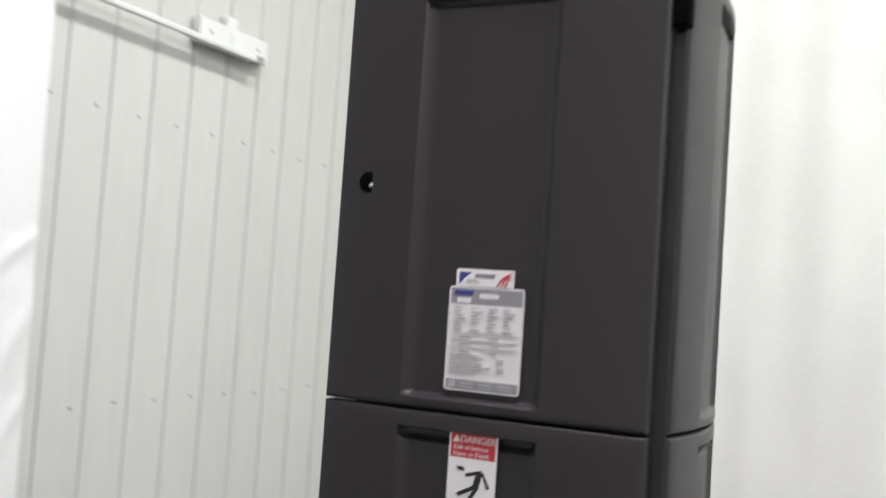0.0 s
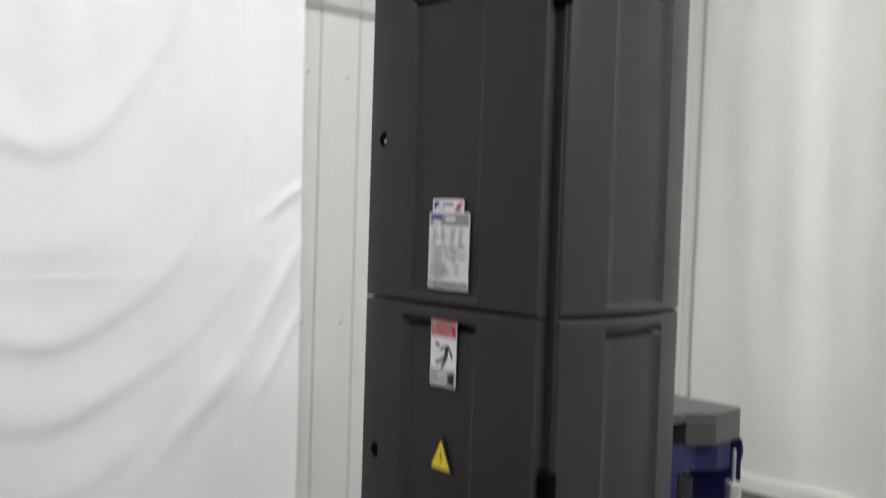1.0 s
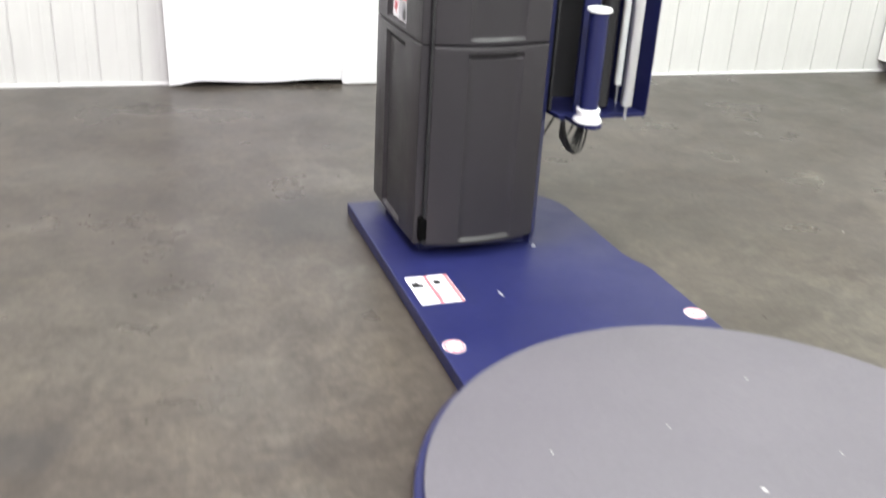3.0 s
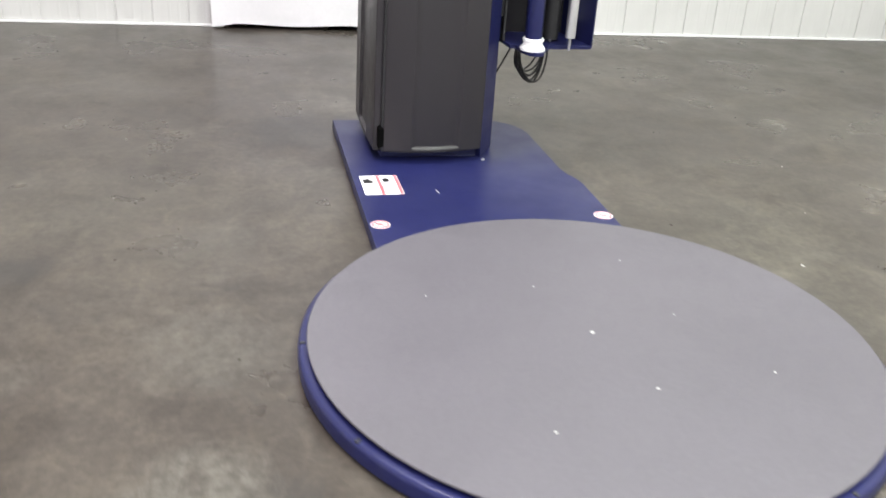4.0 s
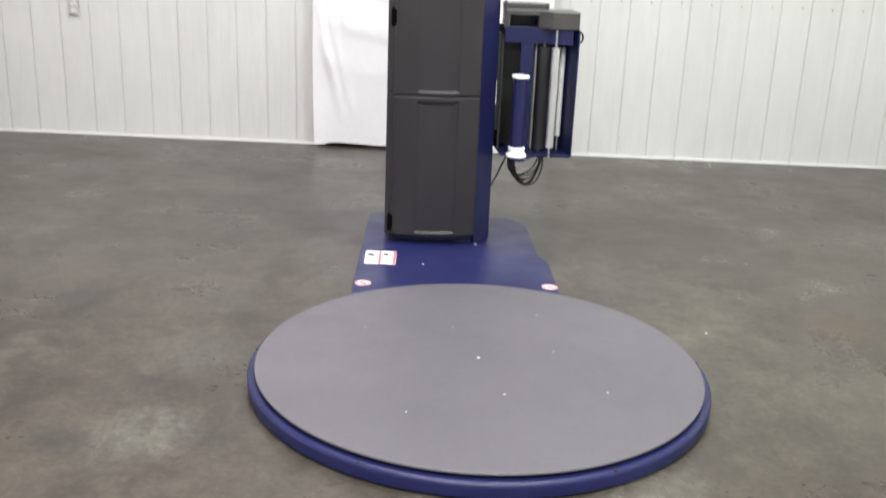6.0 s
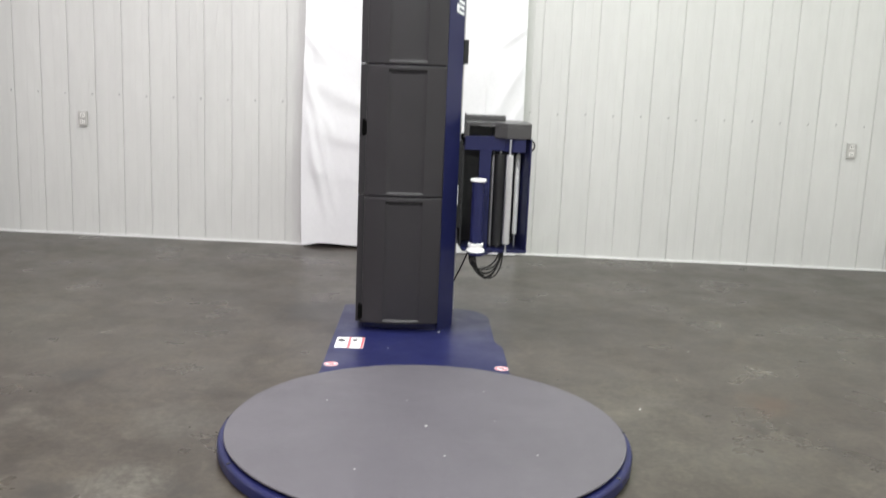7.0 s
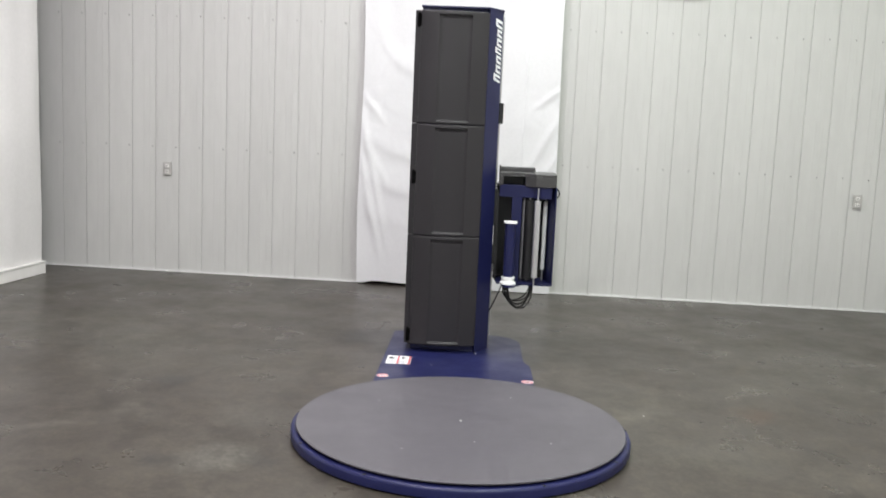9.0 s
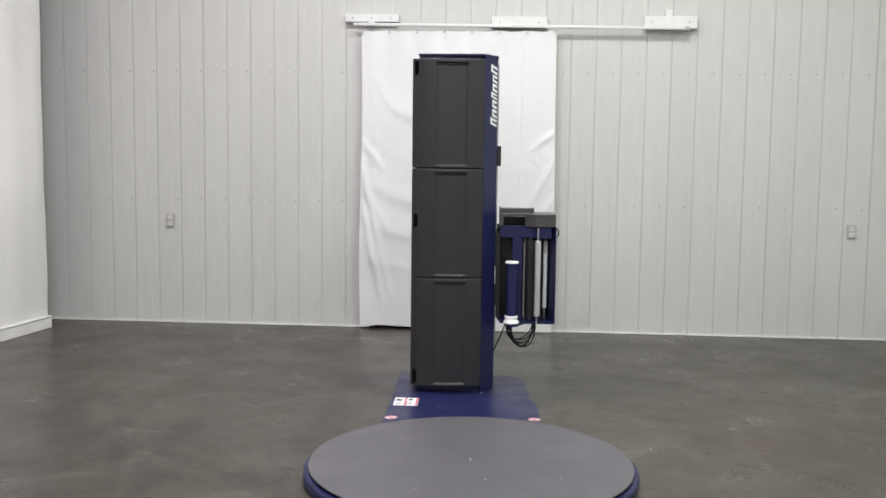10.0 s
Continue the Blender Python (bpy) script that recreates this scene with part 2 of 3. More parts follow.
def prism(poly, z0, z1, bevel=0.0, seg=2):
    bm = bmesh.new()
    low = [bm.verts.new((x, y, z0)) for x, y in poly]
    top = [bm.verts.new((x, y, z1)) for x, y in poly]
    n = len(poly)
    bm.faces.new(low[::-1])
    bm.faces.new(top)
    for i in range(n):
        bm.faces.new((low[i], low[(i + 1) % n], top[(i + 1) % n], top[i]))
    if bevel:
        bmesh.ops.bevel(bm, geom=bm.edges[:], offset=bevel, segments=seg, affect="EDGES", profile=0.5)
    return bm


def lathe(cx, cy, profile, n=48):
    """A turned body: profile rows (radius, z) from the bottom axis to the top axis."""
    bm = bmesh.new()
    rings = []
    for r, z in profile:
        if r < 1e-6:
            rings.append([bm.verts.new((cx, cy, z))])
        else:
            rings.append([bm.verts.new((cx + r * math.cos(2 * math.pi * i / n), cy + r * math.sin(2 * math.pi * i / n), z)) for i in range(n)])
    for a, b in zip(rings, rings[1:]):
        for i in range(n):
            j = (i + 1) % n
            if len(a) == 1:
                bm.faces.new((a[0], b[i], b[j]))
            elif len(b) == 1:
                bm.faces.new((a[i], a[j], b[0]))
            else:
                bm.faces.new((a[i], a[j], b[j], b[i]))
    return bm


def rod(r, z0, z1, cx, cy, n=28, edge=0.002):
    return lathe(cx, cy, [(0, z0), (r - edge, z0), (r, z0 + edge), (r, z1 - edge), (r - edge, z1), (0, z1)], n)


def tube(points, r, n=10):
    """A round cable along points."""
    bm = bmesh.new()
    rings = []
    for i, p in enumerate(points):
        d = (points[min(i + 1, len(points) - 1)] - points[max(i - 1, 0)]).normalized()
        side = d.cross(Vector((0.3, 0.2, 0.93))).normalized()
        up = side.cross(d)
        rings.append([bm.verts.new(p + r * (math.cos(2 * math.pi * k / n) * side + math.sin(2 * math.pi * k / n) * up)) for k in range(n)])
    for a, b in zip(rings, rings[1:]):
        for k in range(n):
            bm.faces.new((a[k], a[(k + 1) % n], b[(k + 1) % n], b[k]))
    bm.faces.new(rings[0][::-1])
    bm.faces.new(rings[-1])
    return bm


def relief(us, vs, place, back):
    """A moulded panel: its front is a grid at place(u, v), its back the same outline at back(u, v)."""
    bm = bmesh.new()
    front = [[bm.verts.new(place(u, v)) for v in vs] for u in us]
    nu, nv = len(us), len(vs)
    for i in range(nu - 1):
        for j in range(nv - 1):
            bm.faces.new((front[i][j], front[i + 1][j], front[i + 1][j + 1], front[i][j + 1]))
    rim = [(i, 0) for i in range(nu)] + [(nu - 1, j) for j in range(1, nv)] + [(i, nv - 1) for i in range(nu - 2, -1, -1)] + [(0, j) for j in range(nv - 2, 0, -1)]
    rear = [bm.verts.new(back(us[i], vs[j])) for i, j in rim]
    for k in range(len(rim)):
        a, b = rim[k], rim[(k + 1) % len(rim)]
        bm.faces.new((front[a[0]][a[1]], front[b[0]][b[1]], rear[(k + 1) % len(rim)], rear[k]))
    bm.faces.new(rear)
    return bm


def cloth(rows, back):
    """A hanging cloth with thickness: a grid of places in front and the same grid moved by back behind it."""
    bm = bmesh.new()
    a = [[bm.verts.new(p) for p in row] for row in rows]
    b = [[bm.verts.new(p + back) for p in row] for row in rows]
    n, m = len(rows), len(rows[0])
    for g in (a, b):
        for i in range(n - 1):
            for j in range(m - 1):
                bm.faces.new((g[i][j], g[i + 1][j], g[i + 1][j + 1], g[i][j + 1]))
    for i in range(n - 1):
        for j in (0, m - 1):
            bm.faces.new((a[i][j], a[i + 1][j], b[i + 1][j], b[i][j]))
    for j in range(m - 1):
        for i in (0, n - 1):
            bm.faces.new((a[i][j], a[i][j + 1], b[i][j + 1], b[i][j]))
    return bm


def decal(name, parent, m, layers, mats, label=""):
    """A printed label: layers of (material index, outline) in its own plane, each a hair above the one below."""
    bm = bmesh.new()
    for k, (mi, poly) in enumerate(layers):
        z = 0.0005 + 0.00018 * min(k, 12)
        low = [bm.verts.new(m @ Vector((x, y, -0.0005))) for x, y in poly]
        top = [bm.verts.new(m @ Vector((x, y, z))) for x, y in poly]
        n = len(poly)
        faces = [bm.faces.new(top)] + [bm.faces.new((low[i], low[(i + 1) % n], top[(i + 1) % n], top[i])) for i in range(n)]
        for f in faces:
            f.material_index = mi
    return part(name, bm, mats, parent, label)


def rect(x0, y0, x1, y1):
    return [(x0, y0), (x1, y0), (x1, y1), (x0, y1)]


def rounded(x0, y0, x1, y1, r, n=4):
    pts = []
    for cx, cy, a in ((x1 - r, y0 + r, -90), (x1 - r, y1 - r, 0), (x0 + r, y1 - r, 90), (x0 + r, y0 + r, 180)):
        pts += [(cx + r * math.cos(radians(a + 90 * k / n)), cy + r * math.sin(radians(a + 90 * k / n))) for k in range(n + 1)]
    return pts


def lettering(text, size, parent, m, mat, name="text"):
    """Words in the built-in font, as a flat mesh part."""
    cu = bpy.data.curves.new("tmp", "FONT")
    cu.body, cu.size, cu.extrude = text, size, 0.0002
    tmp = new("tmp", cu)
    me = bpy.data.meshes.new_from_object(tmp)
    bpy.data.objects.remove(tmp)
    bpy.data.curves.remove(cu)
    me.transform(m)
    me.name = name
    me.materials.clear()
    me.materials.append(mat)
    ob = new(name, me)
    ob.parent = parent
    return ob


def turned(o, u, v):
    """A frame with its first axis along u and second along v, at o."""
    u, v = Vector(u).normalized(), Vector(v).normalized()
    w = u.cross(v)
    m = Matrix((u, v, w)).transposed().to_4x4()
    m.translation = o
    return m


# ---------------------------------------------------------------- the hall
tagged(thing("floor", box(-0.6, -9, -0.2, 14, 9, 0.0), FLOOR, ROOM), "grey-brown sealed concrete floor, worn and blotchy", "floor", kind="structure")
tagged(thing("ceiling", box(-0.6, -9, CEILING, 14, 9, CEILING + 0.15), CEILPAINT, ROOM), "plain white ceiling of the hall", "ceiling", kind="structure")

DOOR0, DOOR1, DOORTOP = 0.769, 2.371, 2.70


def back_wall_core():
    bm = box(-0.2, -9, 0, -0.020, DOOR0, CEILING)
    join(bm, box(-0.2, DOOR1, 0, -0.020, 9, CEILING))
    join(bm, box(-0.2, DOOR0, DOORTOP, -0.020, DOOR1, CEILING))
    return bm


wall = tagged(thing("wall_north", back_wall_core(), PLAINWALL, ROOM), "white ribbed steel wall of the hall", "wall", kind="structure")
# recess coloured near-black in place of the shade behind the sheet
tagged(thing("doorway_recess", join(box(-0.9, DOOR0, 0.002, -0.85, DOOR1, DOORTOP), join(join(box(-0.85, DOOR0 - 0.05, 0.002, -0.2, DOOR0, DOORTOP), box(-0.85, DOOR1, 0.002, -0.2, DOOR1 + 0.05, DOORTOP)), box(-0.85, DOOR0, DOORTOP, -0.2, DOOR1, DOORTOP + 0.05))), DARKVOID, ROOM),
       "near-black recess standing in for the unlit doorway behind the hanging sheet", "doorway", kind="structure")
tagged(thing("wall_south", box(13.2, -9, 0, 13.4, 9, CEILING), PLAINWALL, ROOM), "plain white wall closing the hall", "wall", kind="structure")
tagged(thing("wall_east", box(-0.2, 8.2, 0, 13.2, 8.4, CEILING), PLAINWALL, ROOM), "plain white side wall of the hall", "wall", kind="structure")
tagged(thing("wall_west", box(-0.2, -7.9, 0, 13.2, -7.7, CEILING), PLAINWALL, ROOM), "plain white side wall of the hall", "wall", kind="structure")

def panel_mesh(z0, z1, ribs, pitch):
    """A steel sheet with low raised ribs, one at the start of each pitch."""
    line = []
    for k in range(ribs):
        o = k * pitch
        if k:
            line.append((o + 0.0002, 0))
        # a groove beside each rib is cut to give its dark shadow line
        line += [(o + 0.0005, -0.0078), (o + 0.0115, -0.0078), (o + 0.0135, 0.0016), (o + 0.020, 0.0016), (o + 0.060, 0), (o + 0.105, 0), (o + 0.111, 0.0006), (o + 0.119, 0.0006), (o + 0.125, 0), (o + 0.165, 0), (o + 0.171, 0.0006), (o + 0.179, 0.0006), (o + 0.185, 0)]
    line.append((ribs * pitch + 0.0003, 0))
    poly = [(x, y) for y, x in line] + [(-0.0165, ribs * pitch + 0.0003), (-0.0165, 0.0005)]
    bm = prism(poly, z0, z1)
    return finish(bm, "wall_panel", WALLPAINT)


RIBS_LEFT, RIBS_RIGHT = 0.538, 2.607       # the ribs on both sides of the doorway do not share one pitch
panel_left, panel_right = panel_mesh(0.013, CEILING, 4, 0.2262), panel_mesh(0.013, CEILING, 4, 0.2253)
panel_over = panel_mesh(DOORTOP, CEILING, 1, 0.2299)
jamb_left, jamb_right = panel_mesh(0.013, DOORTOP - 0.001, 1, DOOR0 - RIBS_LEFT), panel_mesh(0.013, DOORTOP - 0.001, 1, RIBS_RIGHT - DOOR1)


def put_panel(data, y):
    ob = new("wall_panel", data)
    ob.parent, ob.matrix_basis = wall, Matrix.Translation((0, y, 0))


for k in range(9):
    put_panel(panel_left, RIBS_LEFT - (k + 1) * 4 * 0.2262)
for k in range(6):
    put_panel(panel_right, RIBS_RIGHT + k * 4 * 0.2253)
for k in range(9):
    put_panel(panel_over, RIBS_LEFT + k * 0.2299)
put_panel(jamb_left, RIBS_LEFT)
put_panel(jamb_right, DOOR1)

screws = bmesh.new()
for z in (1.187, 2.39, 3.6):
    for y in [RIBS_LEFT - k * 0.2262 - 0.026 for k in range(34)] + [RIBS_RIGHT + k * 0.2253 - 0.060 for k in range(22)]:
        head = lathe(0, 0, [(0.0075, -0.002), (0.0075, 0.003), (0.004, 0.006), (0, 0.006)], 8)
        bmesh.ops.transform(head, matrix=pose(0, y, z + random.uniform(-0.006, 0.006), 0, 90, 0), verts=head.verts)
        join(screws, head)
part("panel_screws", screws, SCREW, wall)

tagged(thing("trim_base", join(box(-0.004, -7.6, 0.0, 0.020, DOOR0, 0.013, 0.003), box(-0.004, DOOR1, 0.0, 0.020, 8.1, 0.013, 0.003)), RAILWHITE, ROOM), "thin white trim along the foot of the wall", "trim", kind="structure")


def outlet(y, z):
    o = tagged(thing("wall_outlet", box(0.0005, y - 0.038, z - 0.060, 0.022, y + 0.038, z + 0.060, 0.004), OUTLET, ROOM), "grey metal double wall outlet on the ribbed wall", "outlet", "wall outlets")
    for dz in (-0.028, 0.028):
        s = part("socket", box(0.018, y - 0.019, z + dz - 0.016, 0.0255, y + 0.019, z + dz + 0.016, 0.003), OUTLETDARK, o)
        part("slot", box(0.023, y - 0.009, z + dz - 0.006, 0.0262, y - 0.005, z + dz + 0.008), PRINTBLACK, s)
        part("slot", box(0.023, y + 0.005, z + dz - 0.006, 0.0262, y + 0.009, z + dz + 0.008), PRINTBLACK, s)
    return o


outlet(-1.150, 0.983)
outlet(5.168, 0.988)


# ---------------------------------------------------------------- the hanging sheet and its rail
RAILX = 0.085


def tilted(bm):
    """The rail hangs a little out of level."""
    for v in bm.verts:
        v.co.z += 0.011 * (1.9 - v.co.y)
    return bm


rail = tagged(thing("curtain_rail", tilted(box(RAILX - 0.015, 0.626, 2.789, RAILX + 0.015, 3.648, 2.817, 0.006)), RAILWHITE, ROOM, True), "white enamelled curtain rail on wall brackets", "curtain rail")
for y0, y1, z0, z1 in ((0.541, 1.038, 2.842, 2.912), (1.888, 2.392, 2.787, 2.890), (3.256, 3.725, 2.785, 2.896)):
    b = part("mounting_board", box(0.011, y0, z0, 0.062, y1, z1, 0.004), RAILWHITE, rail)
    for s in (0.15, 0.5, 0.85):
        h = lathe(0, 0, [(0.008, -0.002), (0.008, 0.003), (0, 0.005)], 8)
        bmesh.ops.transform(h, matrix=pose(0.062, y0 + s * (y1 - y0), (z0 + z1) / 2, 0, 90, 0), verts=h.verts)
        part("screw", h, SCREW, b)
    part("rail_clip", box(0.060, (y0 + y1) / 2 - 0.03, 2.80, 0.069, (y0 + y1) / 2 + 0.03, 2.87, 0.002), RAILWHITE, rail)
part("end_bracket", box(0.011, 3.442, 2.896, 0.050, 3.510, 2.950, 0.004), RAILWHITE, rail)
part("rail_stop", box(RAILX - 0.03, 3.612, 2.762, RAILX + 0.026, 3.652, 2.80, 0.004), SCREW, rail)

SHEET0, SHEET1 = 0.697, 2.478


def bump1(t, width):
    return math.exp(-(t / width) ** 2)


SWAGS = [(1.98, 0.024, 1.9, 0.48), (1.56, 0.008, 1.4, 0.42), (1.17, 0.024, 1.05, 0.66), (0.86, 0.022, 0.80, 0.70), (0.56, 0.013, 0.60, 0.72)]


def sheet_fold(y, z):
    """How far the sheet hangs out from its plane: a few sagging swags, pulls from the free edge, creases and a seam."""
    s = y - 1.30
    hang = min(1.0, max(0.0, (2.72 - z) / 0.35))
    w = noise.noise(Vector((y * 1.1, z * 0.9, 3.0)))
    d = 0.0
    for z0, amp, bow, wide in SWAGS:
        line = z0 + bow * s * s * (1.0 if s > 0 else 0.7) + 0.08 * w + 0.05 * noise.noise(Vector((y * 2.7, z0, 4.0)))
        t = z - line
        # a soft roll with a steeper underside
        roll = bump1(t, 0.115 if t > 0 else 0.055)
        d += 0.62 * amp * roll * bump1(s, wide) * (0.75 + 0.5 * noise.noise(Vector((y * 2.1, z0 * 5, 8.0))))
    for y0, z0, dy, dz, amp, wide in ((2.49, 1.62, -0.34, -0.62, 0.012, 0.035), (2.49, 1.30, -0.30, -0.55, 0.011, 0.030), (2.49, 1.86, -0.30, -0.22, 0.010, 0.030), (2.16, 1.05, -0.50, -0.55, 0.009, 0.045),
                                      (0.71, 1.35, 0.30, -0.50, 0.010, 0.040), (0.71, 1.75, 0.24, -0.30, 0.009, 0.030), (0.71, 0.95, 0.20, -0.55, 0.009, 0.040), (0.71, 1.52, 0.30, -1.30, 0.017, 0.032), (0.71, 1.22, 0.22, -1.05, 0.020, 0.034)):
        n = math.hypot(dy, dz)
        u, v = ((y - y0) * dy + (z - z0) * dz) / n, ((y - y0) * dz - (z - z0) * dy) / n
        along = min(1.0, max(0.0, u / (0.25 * n) + 0.4)) * min(1.0, max(0.0, (n - u) / (0.5 * n)))
        d += amp * bump1(v + 0.02 * w, wide) * along
    drop = 0.008 * math.sin(y * 24.9 + 1.2 * w) * math.exp(-(2.74 - z) / 0.35)
    seam = 0.004 * bump1(y - 2.175 - 0.006 * math.sin(4 * z), 0.006)
    crease = 0.0028 * bump1(z - 1.44 - 0.012 * math.sin(3 * y), 0.008) * bump1(y - 1.45, 0.4)
    fine = 0.005 * noise.noise(Vector((y * 3.1, z * 2.3, 1.0))) + 0.0012 * noise.noise(Vector((y * 17, z * 13, 7.0)))
    rumple = 0.010 * abs(noise.noise(Vector((y * 8, z * 7, 2.0)))) * bump1(z - 1.66, 0.22) * (bump1(y - 0.78, 0.16) + bump1(y - 2.3, 0.16))
    slit = -0.010 * bump1(y - 1.695, 0.006) * min(1.0, max(0.0, (0.26 - z) / 0.08))
    return hang * d + drop + seam + crease + fine + rumple + slit


def sheet_mesh():
    ny, nz = 150, 200
    rows = []
    for i in range(ny + 1):
        y = SHEET0 + (SHEET1 - SHEET0) * i / ny
        foot = 0.030 + 0.006 * math.sin(y * 9) if y < 1.695 else 0.006
        if y < 0.82:
            foot = 0.012 + 0.018 * max(0.0, (y - SHEET0) / 0.117)
        head = 2.764 - 0.012 * abs(math.sin(math.pi * (y - SHEET0) / 0.2528))
        pull_in = 0.012 * math.sin(math.pi * min(1, i / 20)) if i < 20 else 0
        rows.append([])
        for j in range(nz + 1):
            z = foot + (head - foot) * j / nz
            side = -0.012 * math.sin(z * 2.3) * (1 - i / ny) + 0.022 * math.sin(z * 1.1 + 0.4) * (i / ny) * (1 - j / nz)
            rows[-1].append(Vector((RAILX - 0.004 + sheet_fold(y, z), y + side + pull_in * 0.3, z)))
    return cloth(rows, Vector((-0.004, 0, 0)))


sheet = tagged(thing("hanging_sheet", sheet_mesh(), TARP, ROOM, True), "white vinyl sheet hung in sagging folds over a doorway", "curtain")
for i in range(8):
    y = SHEET0 + 0.014 + i * 0.2504
    ring = lathe(0, 0, [(0.007, -0.002), (0.013, -0.002), (0.013, 0.003), (0.007, 0.003), (0.007, -0.002)], 12)
    bmesh.ops.transform(ring, matrix=pose(RAILX + 0.014, y, 2.750, 0, 90, 0), verts=ring.verts)
    part("grommet", ring, SCREW, sheet)


def fabric_wall(name, start, way, length, inward, seed, label, bare=0.0):
    """A stretched fabric wall with soft upright folds, on a box-shaped foot strip."""
    way, inward = Vector(way).normalized(), Vector(inward).normalized()
    n, nz = int(length / 0.045), 46
    rows = []
    for i in range(n + 1):
        s = length * i / n
        rows.append([])
        for j in range(nz + 1):
            z = 0.09 + (CEILING - 0.10) * j / nz
            near = math.exp(-s / 1.2)
            f = (0.026 + 0.012 * near) * math.sin(s * 5.2 + 2.0 * noise.noise(Vector((s * 0.8, z * 0.25, seed)))) * (0.35 + 0.65 * min(1, z / 1.2))
            f += 0.030 * noise.noise(Vector((s * 1.7, z * 0.7, seed + 3))) + 0.006 * noise.noise(Vector((s * 6, z * 2.5, seed + 5)))
            f += 0.007 * math.sin(s * 19 + 3.0 * noise.noise(Vector((s * 1.1, z * 0.3, seed + 7)))) * min(1, z / 1.5)
            p = Vector((*start, z)) + way * s + inward * f
            rows[-1].append(p)
    ob = tagged(thing(name, cloth(rows, inward * -0.005), FABRIC, None, True), label, "wall", kind="structure")
    strip = box(bare, -0.035, 0.0, length, 0.045, 0.10, 0.006)
    m = Matrix.Translation((*start, 0)) @ Matrix.Rotation(math.atan2(way.y, way.x), 4, "Z")
    bmesh.ops.transform(strip, matrix=m, verts=strip.verts)
    part("foot_strip", strip, STRIP, ob)
    batten = box(bare, -0.020, 0.104, length, 0.052, 0.116, 0.003)
    bmesh.ops.transform(batten, matrix=m, verts=batten.verts)
    part("foot_batten", batten, STRIP, ob)
    return ob


fabric_wall("wall_fabric_1", (-2.63, -2.18), (0.988, -0.155, 0), 11.5, (0.155, 0.988, 0), 1.0, "white fabric side wall on a white foot strip")
fabric_wall("wall_fabric_2", (-2.735, 5.639), (0.9998, -0.02, 0), 11.5, (-0.02, -0.9998, 0), 9.0, "white fabric side wall hanging in soft folds", 0.195)

for lx, ly in LAMPS:
    lamp = tagged(thing("ceiling_lamp", box(lx - 0.3, ly - 0.8, CEILING - 0.10, lx + 0.3, ly + 0.8, CEILING - 0.002, 0.01), RAILWHITE, ROOM), "white ceiling lamp with a long glowing diffuser", "lamp", "ceiling lamps")
    part("diffuser", box(lx - 0.26, ly - 0.76, CEILING - 0.115, lx + 0.26, ly + 0.76, CEILING - 0.10), DIFFUSER, lamp)


# ---------------------------------------------------------------- the stretch wrapper
CX, CY, RADIUS, TOP = 1.256, 1.764, 0.816, 0.079
wrapper = tagged(new("stretch_wrapper"), "blue and charcoal pallet stretch wrapper with a round grey turntable", "wrapping machine")
wrapper.matrix_basis = Matrix.Translation((0.2, 1.76, 0))
wrapper.empty_display_size = 0.3

PLATE = 0.05
arc = [(-0.60 - 0.21 * math.sin(radians(a)), 1.92 + 0.21 * math.cos(radians(a))) for a in range(0, 91, 15)]
outline = [(-0.82, 1.243), (0.80, 1.236), (0.80, 2.176), (0.04, 2.174), (-0.02, 2.168), (-0.06, 2.142), (-0.12, 2.130)] + arc
base = part("base_plate", prism(outline, 0.002, PLATE, 0.004), BLUE, wrapper, "blue steel base plate with warning decals")


def ring_profile():
    return [(0.60, 0.008), (0.837, 0.008), (0.840, 0.011), (0.841, 0.044), (0.839, 0.052), (0.834, 0.057), (0.828, 0.0585), (0.79, 0.0585), (0.60, 0.0585), (0.60, 0.008)]


skirt = part("turntable_skirt", lathe(CX, CY, ring_profile(), 128), BLUE, wrapper, "blue steel skirt round the turntable", True)
for a in (-95, -62, -28.3, 26.7, 60.6, 94):
    slot = box(-0.009, -0.006, 0.050, 0.007, 0.006, 0.0612, 0.002)
    bmesh.ops.transform(slot, matrix=Matrix.Translation((CX + 0.829 * math.cos(radians(a)), CY + 0.829 * math.sin(radians(a)), 0)) @ Matrix.Rotation(radians(a + 12), 4, "Z"), verts=slot.verts)
    part("skirt_notch", slot, PRINTBLACK, skirt)
# added black drum that puts the shade under the turntable's rim into colour
part("turntable_gap_shade", lathe(CX, CY, [(0, 0.03), (0.79, 0.03), (0.79, 0.0715), (0, 0.0715)], 96), BLACK, wrapper)
disc = part("turntable", lathe(CX, CY, [(0, 0.070), (RADIUS - 0.002, 0.070), (RADIUS, 0.072), (RADIUS, TOP - 0.002), (RADIUS - 0.002, TOP), (0, TOP)], 160), DISC, wrapper, "round grey-painted steel turntable, lightly scuffed", True)
part("centre_bolt", lathe(CX, CY, [(0.0065, TOP - 0.002), (0.0065, TOP + 0.002), (0.004, TOP + 0.004), (0, TOP + 0.004)], 12), CHIP, disc, "bright steel centre bolt")
for x, y, s in ((0.988, 1.327, 0.0045), (1.180, 2.053, 0.004), (1.520, 2.198, 0.0055), (1.555, 1.837, 0.0055), (1.703, 1.504, 0.0055), (0.808, 2.026, 0.0045), (0.962, 1.676, 0.0035)):
    pts = [(x + s * random.uniform(0.5, 1.1) * math.cos(k), y + s * random.uniform(0.5, 1.1) * math.sin(k)) for k in (0.2, 1.3, 2.4, 3.5, 4.6, 5.6)]
    part("scrap_fleck", prism(pts, TOP - 0.0005, TOP + 0.0016), CHIP, disc, "small pale paint chip")

# decals on the base plate


